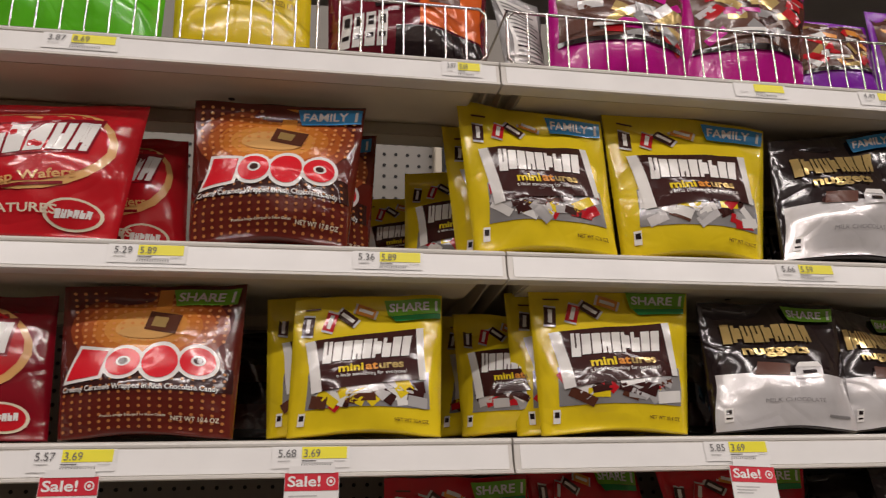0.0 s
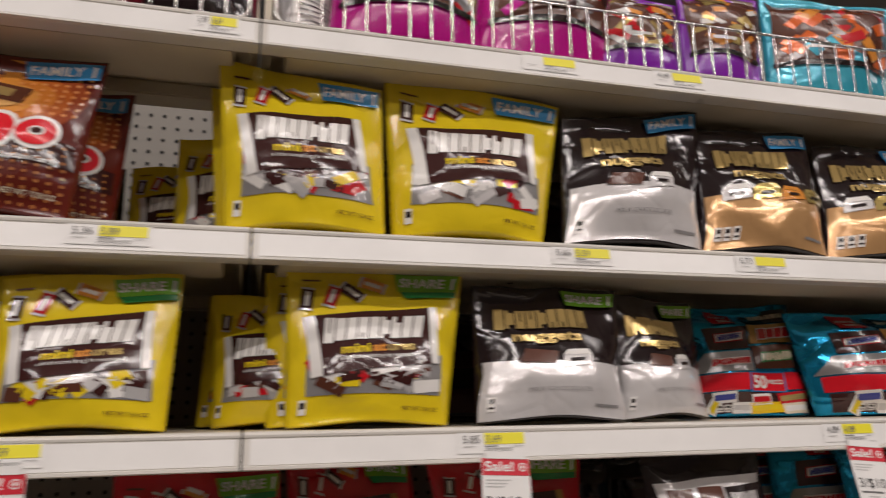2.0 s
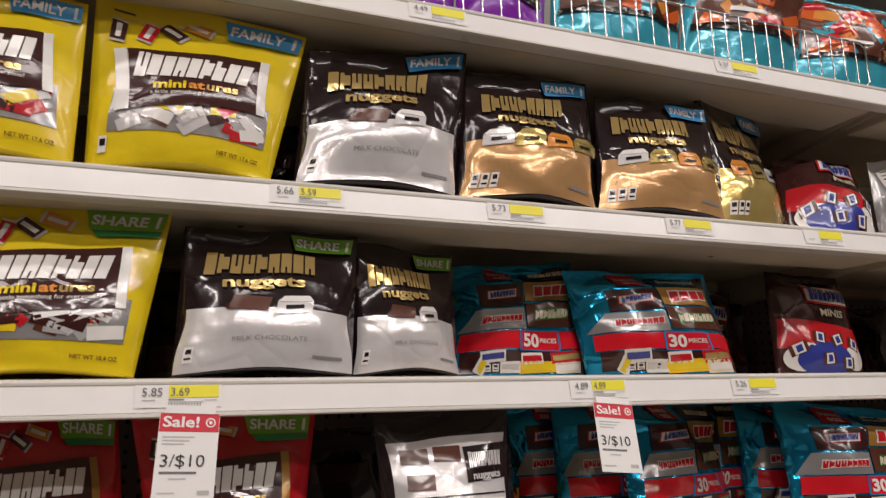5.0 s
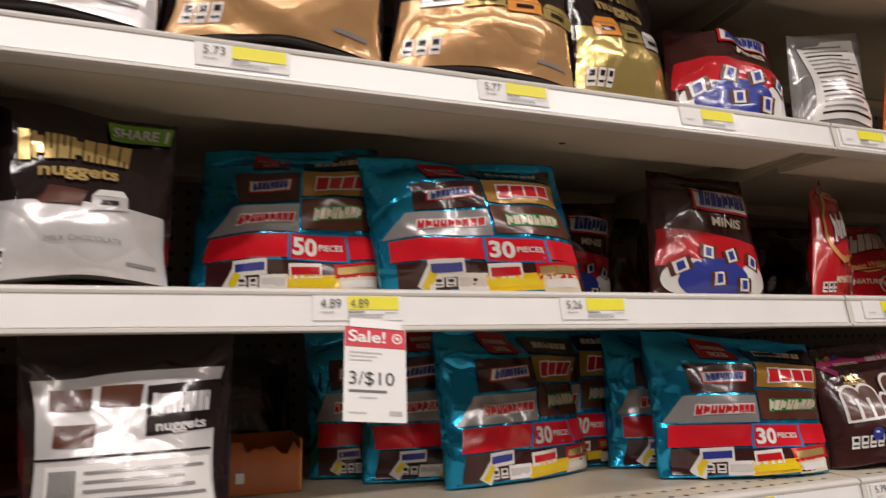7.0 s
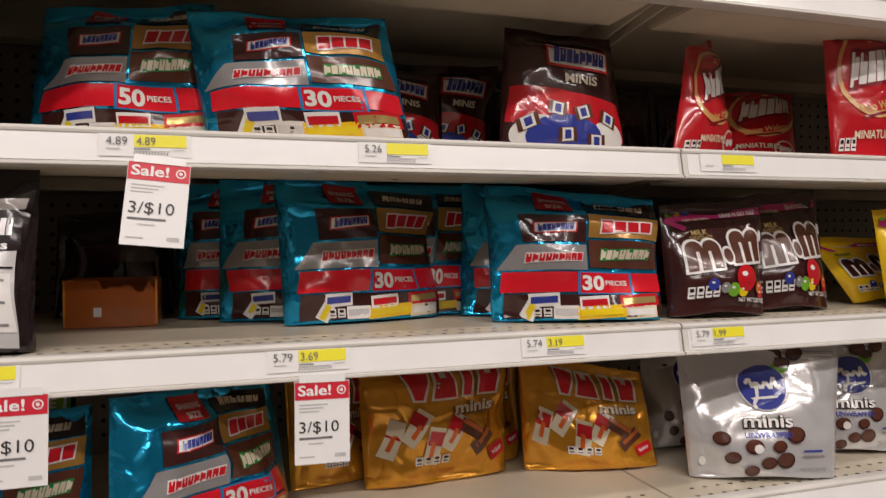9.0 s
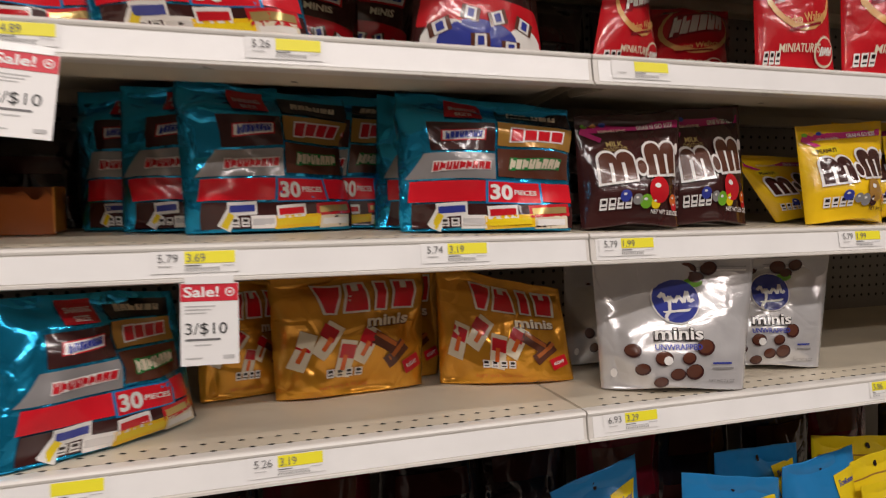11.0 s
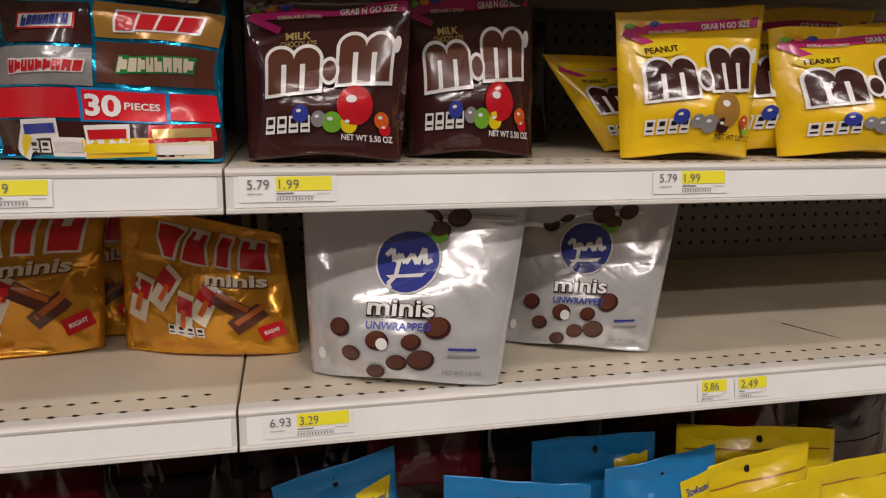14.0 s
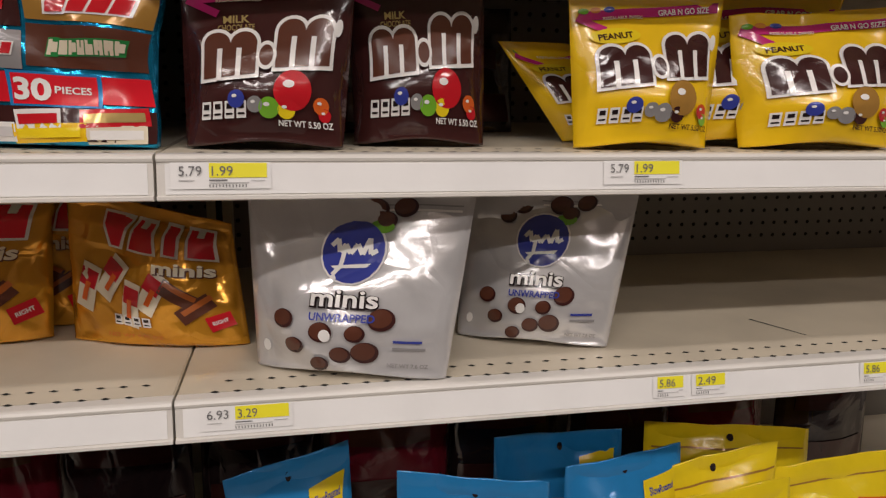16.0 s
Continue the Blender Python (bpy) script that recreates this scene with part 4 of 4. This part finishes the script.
# shelf by shelf: kind, shelf, left and right end, their depths, heights, shifts of the top corners, lean
bag('plain_green', 1, -0.562, -0.383, 0.040, 0.040, 0.130, 0.130, -0.015, -0.005, 0.020)
bag('plain_yellow', 1, -0.370, -0.217, 0.040, 0.040, 0.130, 0.130, -0.008, -0.002, 0.020)
bag('plain_maroon', 1, -0.195, -0.006, 0.040, 0.040, 0.136, 0.136, -0.004, 0.007, 0.020)
bag('facts', 1, 0.024, 0.090, 0.050, 0.090, 0.150, 0.150, -0.014, -0.007, 0.020)
bag('clear_magenta', 1, 0.073, 0.251, 0.040, 0.040, 0.166, 0.166, 0.013, 0.026, 0.020)
bag('clear_magenta', 1, 0.249, 0.419, 0.040, 0.040, 0.185, 0.185, 0.028, 0.041, 0.020)
bag('clear_purple', 1, 0.410, 0.529, 0.040, 0.040, 0.133, 0.133, 0.008, 0.019, 0.020)
bag('clear_gold', 1, 0.533, 0.654, 0.040, 0.040, 0.158, 0.158, 0.015, 0.025, 0.020)
bag('clear_teal', 1, 0.669, 0.859, 0.050, 0.040, 0.175, 0.175, 0.024, 0.057, 0.020)
bag('clear_teal', 1, 0.864, 1.072, 0.040, 0.040, 0.212, 0.212, 0.063, 0.090, 0.020)
bag('clear_teal', 1, 1.068, 1.301, 0.040, 0.040, 0.176, 0.176, 0.040, 0.059, 0.020)
bag('wafer', 2, -0.577, -0.404, 0.030, 0.030, 0.157, 0.166, -0.032, 0.015, 0.020)
bag('wafer', 2, -0.520, -0.348, 0.120, 0.100, 0.165, 0.156, 0.015, -0.011, 0.020)
bag('caramel_family', 2, -0.332, -0.168, 0.030, 0.022, 0.174, 0.179, -0.009, 0.018, 0.020)
bag('caramel_family', 2, -0.300, -0.142, 0.090, 0.090, 0.167, 0.173, -0.008, 0.009, 0.020)
bag('mini_family', 2, -0.027, 0.136, 0.030, 0.022, 0.197, 0.178, -0.015, -0.001, 0.020)
bag('mini_family', 2, -0.037, 0.110, 0.080, 0.070, 0.187, 0.186, -0.015, 0.010, 0.020)
bag('mini_family', 2, 0.145, 0.316, 0.030, 0.022, 0.199, 0.179, -0.005, 0.038, 0.020)
bag('nug_family', 2, 0.340, 0.519, 0.022, 0.022, 0.164, 0.192, 0.016, 0.028, 0.020)
bag('nug_gold', 2, 0.521, 0.704, 0.025, 0.022, 0.170, 0.179, 0.025, 0.012, 0.020)
bag('nug_gold', 2, 0.712, 0.897, 0.030, 0.022, 0.168, 0.170, 0.021, 0.009, 0.020)
bag('nug_brass', 2, 0.910, 1.072, 0.040, 0.090, 0.198, 0.189, 0.003, -0.012, 0.020)
bag('nougat_minis', 2, 1.035, 1.215, 0.050, 0.050, 0.136, 0.147, 0.054, 0.042, 0.060)
bag('facts', 2, 1.235, 1.366, 0.060, 0.060, 0.140, 0.161, 0.020, 0.017, 0.020)
bag('plain_orange', 2, 1.360, 1.483, 0.040, 0.040, 0.174, 0.202, 0.061, 0.052, 0.020)
bag('caramel_share', 3, -0.436, -0.274, 0.030, 0.022, 0.155, 0.157, -0.018, 0.003, 0.020)
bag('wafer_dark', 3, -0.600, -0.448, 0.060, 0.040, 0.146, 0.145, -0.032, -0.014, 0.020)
bag('mini_share', 3, -0.223, -0.069, 0.025, 0.022, 0.142, 0.152, 0.002, 0.006, 0.020)
bag('mini_share', 3, -0.245, -0.100, 0.060, 0.060, 0.151, 0.152, -0.008, -0.007, 0.020)
bag('mini_share', 3, -0.031, 0.100, 0.100, 0.060, 0.144, 0.134, -0.007, -0.001, 0.020)
bag('mini_share', 3, -0.051, 0.090, 0.160, 0.140, 0.149, 0.147, 0.007, 0.007, 0.020)
bag('mini_share', 3, 0.022, 0.170, 0.060, 0.060, 0.164, 0.162, -0.005, 0.014, 0.020)
bag('mini_share', 3, 0.040, 0.201, 0.030, 0.022, 0.165, 0.164, -0.003, 0.025, 0.020)
bag('nug_share', 3, 0.233, 0.403, 0.025, 0.022, 0.150, 0.149, 0.005, 0.010, 0.020)
bag('nug_share', 3, 0.408, 0.533, 0.040, 0.060, 0.146, 0.143, -0.003, 0.005, 0.020)
bag('variety_50', 3, 0.552, 0.735, 0.146, 0.118, 0.148, 0.152, 0.014, -0.001, 0.020)
bag('variety_30', 3, 0.724, 0.930, 0.095, 0.060, 0.137, 0.137, -0.018, -0.023, 0.020)
bag('nougat', 3, 0.960, 1.080, 0.230, 0.230, 0.132, 0.137, 0.026, 0.026, 0.020)
bag('nougat', 3, 1.050, 1.214, 0.110, 0.102, 0.155, 0.150, 0.016, -0.008, 0.020)
bag('wafer', 3, 1.267, 1.393, 0.080, 0.130, 0.140, 0.171, 0.036, -0.012, 0.020)
bag('wafer', 3, 1.396, 1.548, 0.180, 0.170, 0.120, 0.126, 0.066, 0.047, 0.060)
bag('wafer', 3, 1.495, 1.613, 0.060, 0.050, 0.185, 0.193, 0.003, -0.007, 0.020)
bag('wafer', 3, 1.617, 1.774, 0.040, 0.040, 0.192, 0.209, 0.008, 0.007, 0.020)
bag('mini_red', 4, 0.060, 0.203, 0.110, 0.110, 0.166, 0.159, -0.014, -0.019, 0.020)
bag('mini_red', 4, 0.231, 0.363, 0.085, 0.075, 0.160, 0.160, -0.034, 0.018, 0.020)
bag('back_panel', 4, 0.445, 0.582, 0.030, 0.022, 0.159, 0.166, -0.013, 0.003, 0.020)
bag('variety_30', 4, 0.688, 0.830, 0.250, 0.220, 0.165, 0.164, -0.003, 0.005, 0.020)
bag('variety_30', 4, 0.735, 0.900, 0.200, 0.175, 0.167, 0.166, 0.002, 0.010, 0.020)
bag('variety_30', 4, 0.803, 0.990, 0.130, 0.165, 0.166, 0.156, -0.007, -0.002, 0.020)
bag('variety_30', 4, 0.905, 1.050, 0.200, 0.178, 0.164, 0.163, 0.016, 0.020, 0.020)
bag('variety_30', 4, 1.030, 1.216, 0.085, 0.034, 0.158, 0.140, 0.000, 0.006, 0.020)
bag('candy_brown', 4, 1.236, 1.360, 0.045, 0.032, 0.132, 0.142, 0.000, 0.014, 0.020)
bag('candy_brown', 4, 1.372, 1.486, 0.068, 0.060, 0.145, 0.155, -0.003, 0.001, 0.020)
bag('candy_yellow', 4, 1.576, 1.660, 0.100, 0.100, 0.093, 0.092, -0.063, -0.006, 0.020)
bag('candy_yellow', 4, 1.562, 1.686, 0.036, 0.030, 0.129, 0.138, -0.005, 0.016, 0.020)
bag('candy_yellow', 4, 1.660, 1.801, 0.070, 0.070, 0.138, 0.143, -0.002, 0.057, 0.020)
bag('candy_yellow', 4, 1.724, 1.878, 0.036, 0.030, 0.117, 0.132, -0.012, 0.009, 0.020)
bag('variety_30', 5, 0.640, 0.806, 0.012, 0.122, 0.154, 0.138, 0.001, -0.020, 0.020)
bag('biscuit', 5, 0.812, 0.930, 0.175, 0.205, 0.139, 0.134, -0.004, 0.005, 0.020)
bag('biscuit', 5, 0.896, 1.080, 0.155, 0.168, 0.143, 0.146, -0.004, 0.007, 0.020)
bag('biscuit', 5, 0.970, 1.112, 0.215, 0.205, 0.146, 0.145, 0.007, 0.011, 0.020)
bag('biscuit', 5, 1.102, 1.272, 0.160, 0.120, 0.148, 0.116, 0.000, -0.014, 0.020)
bag('mint', 5, 1.300, 1.420, 0.190, 0.170, 0.140, 0.140, 0.004, 0.008, 0.020)
bag('mint', 5, 1.282, 1.446, 0.070, 0.010, 0.157, 0.160, -0.004, 0.028, 0.020)
bag('mint', 5, 1.480, 1.620, 0.118, 0.060, 0.145, 0.154, 0.007, 0.032, 0.020)
bag('nuts_blue', 6, 1.260, 1.374, 0.100, 0.100, 0.158, 0.192, -0.022, -0.008, 0.020)
bag('nuts_blue', 6, 1.411, 1.575, 0.060, 0.060, 0.176, 0.145, 0.001, 0.000, 0.020)
bag('nuts_blue', 6, 1.538, 1.698, 0.150, 0.150, 0.154, 0.151, 0.000, 0.003, 0.020)
bag('nuts_yellow', 6, 1.729, 1.961, 0.150, 0.150, 0.156, 0.128, 0.000, 0.001, 0.020)
bag('nuts_yellow', 6, 1.702, 1.857, 0.080, 0.080, 0.135, 0.159, -0.005, 0.006, 0.020)
bag('nuts_yellow', 6, 1.855, 2.035, 0.080, 0.080, 0.123, 0.135, 0.007, 0.008, 0.020)
bag('nuts_yellow', 6, 1.722, 1.860, 0.050, 0.050, 0.114, 0.126, 0.001, 0.004, 0.020)
# stock further back, in the shade
bag("mini_family", 2, -0.150, -0.020, 0.230, 0.210, 0.130, 0.135, 0.000, 0.004, 0.010)
bag("mini_family", 2, -0.090, 0.050, 0.170, 0.150, 0.150, 0.155, 0.000, 0.004, 0.010)
bag("nougat", 3, 0.880, 1.010, 0.200, 0.200, 0.120, 0.118, 0.004, 0.004, 0.020)
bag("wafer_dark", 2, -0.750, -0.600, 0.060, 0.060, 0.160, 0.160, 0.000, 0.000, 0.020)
bag("nougat", 2, 1.150, 1.290, 0.170, 0.170, 0.140, 0.140, 0.000, 0.000, 0.020)
bag("wafer", 2, 1.500, 1.650, 0.050, 0.050, 0.170, 0.170, 0.000, 0.000, 0.020)
bag("nuts_blue", 6, 1.600, 1.740, 0.080, 0.080, 0.150, 0.165, 0.000, 0.000, 0.020)
bag("nougat", 6, 1.060, 1.230, 0.080, 0.080, 0.130, 0.130, 0.000, 0.000, 0.020)
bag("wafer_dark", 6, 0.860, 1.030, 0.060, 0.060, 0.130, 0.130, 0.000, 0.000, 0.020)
bag("nug_share", 6, 0.640, 0.820, 0.060, 0.060, 0.130, 0.130, 0.000, 0.000, 0.020)
bag("nug_share", 5, 0.440, 0.600, 0.090, 0.090, 0.150, 0.150, 0.000, 0.000, 0.020)
bag("mini_red", 4, -0.120, 0.040, 0.080, 0.080, 0.150, 0.150, 0.000, 0.000, 0.020)
bag("candy_yellow", 4, 1.930, 2.080, 0.060, 0.060, 0.135, 0.135, 0.000, 0.000, 0.020)
bag("wafer", 3, 1.800, 1.960, 0.050, 0.050, 0.170, 0.170, 0.000, 0.000, 0.020)


def torn_carton(x, y, z):
    """A low shelf-ready carton with a ragged torn front edge."""
    c = empty("open_carton", (x, y, z + .001), "orange printed carton with a torn front edge", "carton")
    w, d, h = .095, .07, .052
    part("base_board", box_bm(0, w, 0, d, 0, .002), P["rust"], c)
    part("side_wall", box_bm(0, .002, 0, d, .002, h), P["orange"], c)
    part("side_wall", box_bm(w - .002, w, 0, d, .002, h), P["orange"], c)
    part("rear_wall", box_bm(.002, w - .002, d - .002, d, .002, h), P["rust"], c)
    rng, bm, n = random.Random(3), bmesh.new(), 14
    lo = [bm.verts.new((.002 + (w - .004) * i / n, 0, .002)) for i in range(n + 1)]
    hi = [bm.verts.new((.002 + (w - .004) * i / n, 0, h * (1 if i < 6 else rng.uniform(.72, 1.0)))) for i in range(n + 1)]
    for i in range(n):
        bm.faces.new((lo[i], lo[i + 1], hi[i + 1], hi[i]))
    ex = bmesh.ops.extrude_face_region(bm, geom=list(bm.faces))
    bmesh.ops.translate(bm, verts=[v for v in ex["geom"] if isinstance(v, bmesh.types.BMVert)], vec=(0, .002, 0))
    bmesh.ops.recalc_face_normals(bm, faces=bm.faces)
    part("torn_front", bm, P["rust"], c)
    flat_quad("printed_mark", .030, .038, .012, .022, -.0006, P["white"], c)


torn_carton(0.574, 0.190, SHELF[4])


def scuff(x, y, z, dx, dy):
    mesh_ob_ = mesh_ob("scuff_mark", [(0, 0, 0), (dx, dy, 0), (dx + .003, dy, 0), (.002, -.001, 0)], [(0, 1, 2, 3)], INK, None, "", False, (x, y, z + .0004))
    tagged(mesh_ob_, "dark scuff line on the cream shelf deck", "scuff mark", kind="stuff")


scuff(1.845, 0.060, SHELF[5], -0.03, 0.055)
scuff(1.69, 0.014, SHELF[5], 0.006, -0.004)


# added filler: near-black bags hide the back panel and stand in for shade
def filler_bag(level, x0, x1, y, h, colour, label):
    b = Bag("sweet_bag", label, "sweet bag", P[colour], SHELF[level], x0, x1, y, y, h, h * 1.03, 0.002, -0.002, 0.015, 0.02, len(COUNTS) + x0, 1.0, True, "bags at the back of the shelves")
    b.rect("filler_panel", .12, .50, .88, .66, P["brown" if colour == "black" else "choc"], 1)
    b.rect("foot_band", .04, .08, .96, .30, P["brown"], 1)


# fillers set in the gaps so that the shelf backs read as deep shade
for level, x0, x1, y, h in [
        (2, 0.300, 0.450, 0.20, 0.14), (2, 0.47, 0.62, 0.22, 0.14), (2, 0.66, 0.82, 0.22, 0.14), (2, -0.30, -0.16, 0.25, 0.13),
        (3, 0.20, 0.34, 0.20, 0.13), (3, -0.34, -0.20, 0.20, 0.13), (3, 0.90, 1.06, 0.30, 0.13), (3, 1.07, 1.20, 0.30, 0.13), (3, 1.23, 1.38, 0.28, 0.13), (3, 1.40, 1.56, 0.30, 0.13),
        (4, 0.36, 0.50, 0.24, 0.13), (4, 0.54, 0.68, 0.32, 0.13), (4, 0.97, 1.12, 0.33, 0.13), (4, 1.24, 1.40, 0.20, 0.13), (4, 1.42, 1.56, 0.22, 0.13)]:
    filler_bag(level, x0, x1, y, h, "black", "dark filler bag standing in for shade at the back")
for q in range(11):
    filler_bag(6, 0.42 + q * .155, 0.57 + q * .155, 0.24 + .02 * (q % 2), 0.235, "black" if q % 3 else "maroon", "dark filler bag of snacks, deepening the shade at the back")
bag("variety_30", 4, 1.018, 1.190, 0.160, 0.120, 0.165, 0.140, 0.010, 0.010, 0.020)
bag("variety_30", 5, 0.470, 0.620, 0.030, 0.050, 0.140, 0.140, 0.000, 0.000, 0.020)
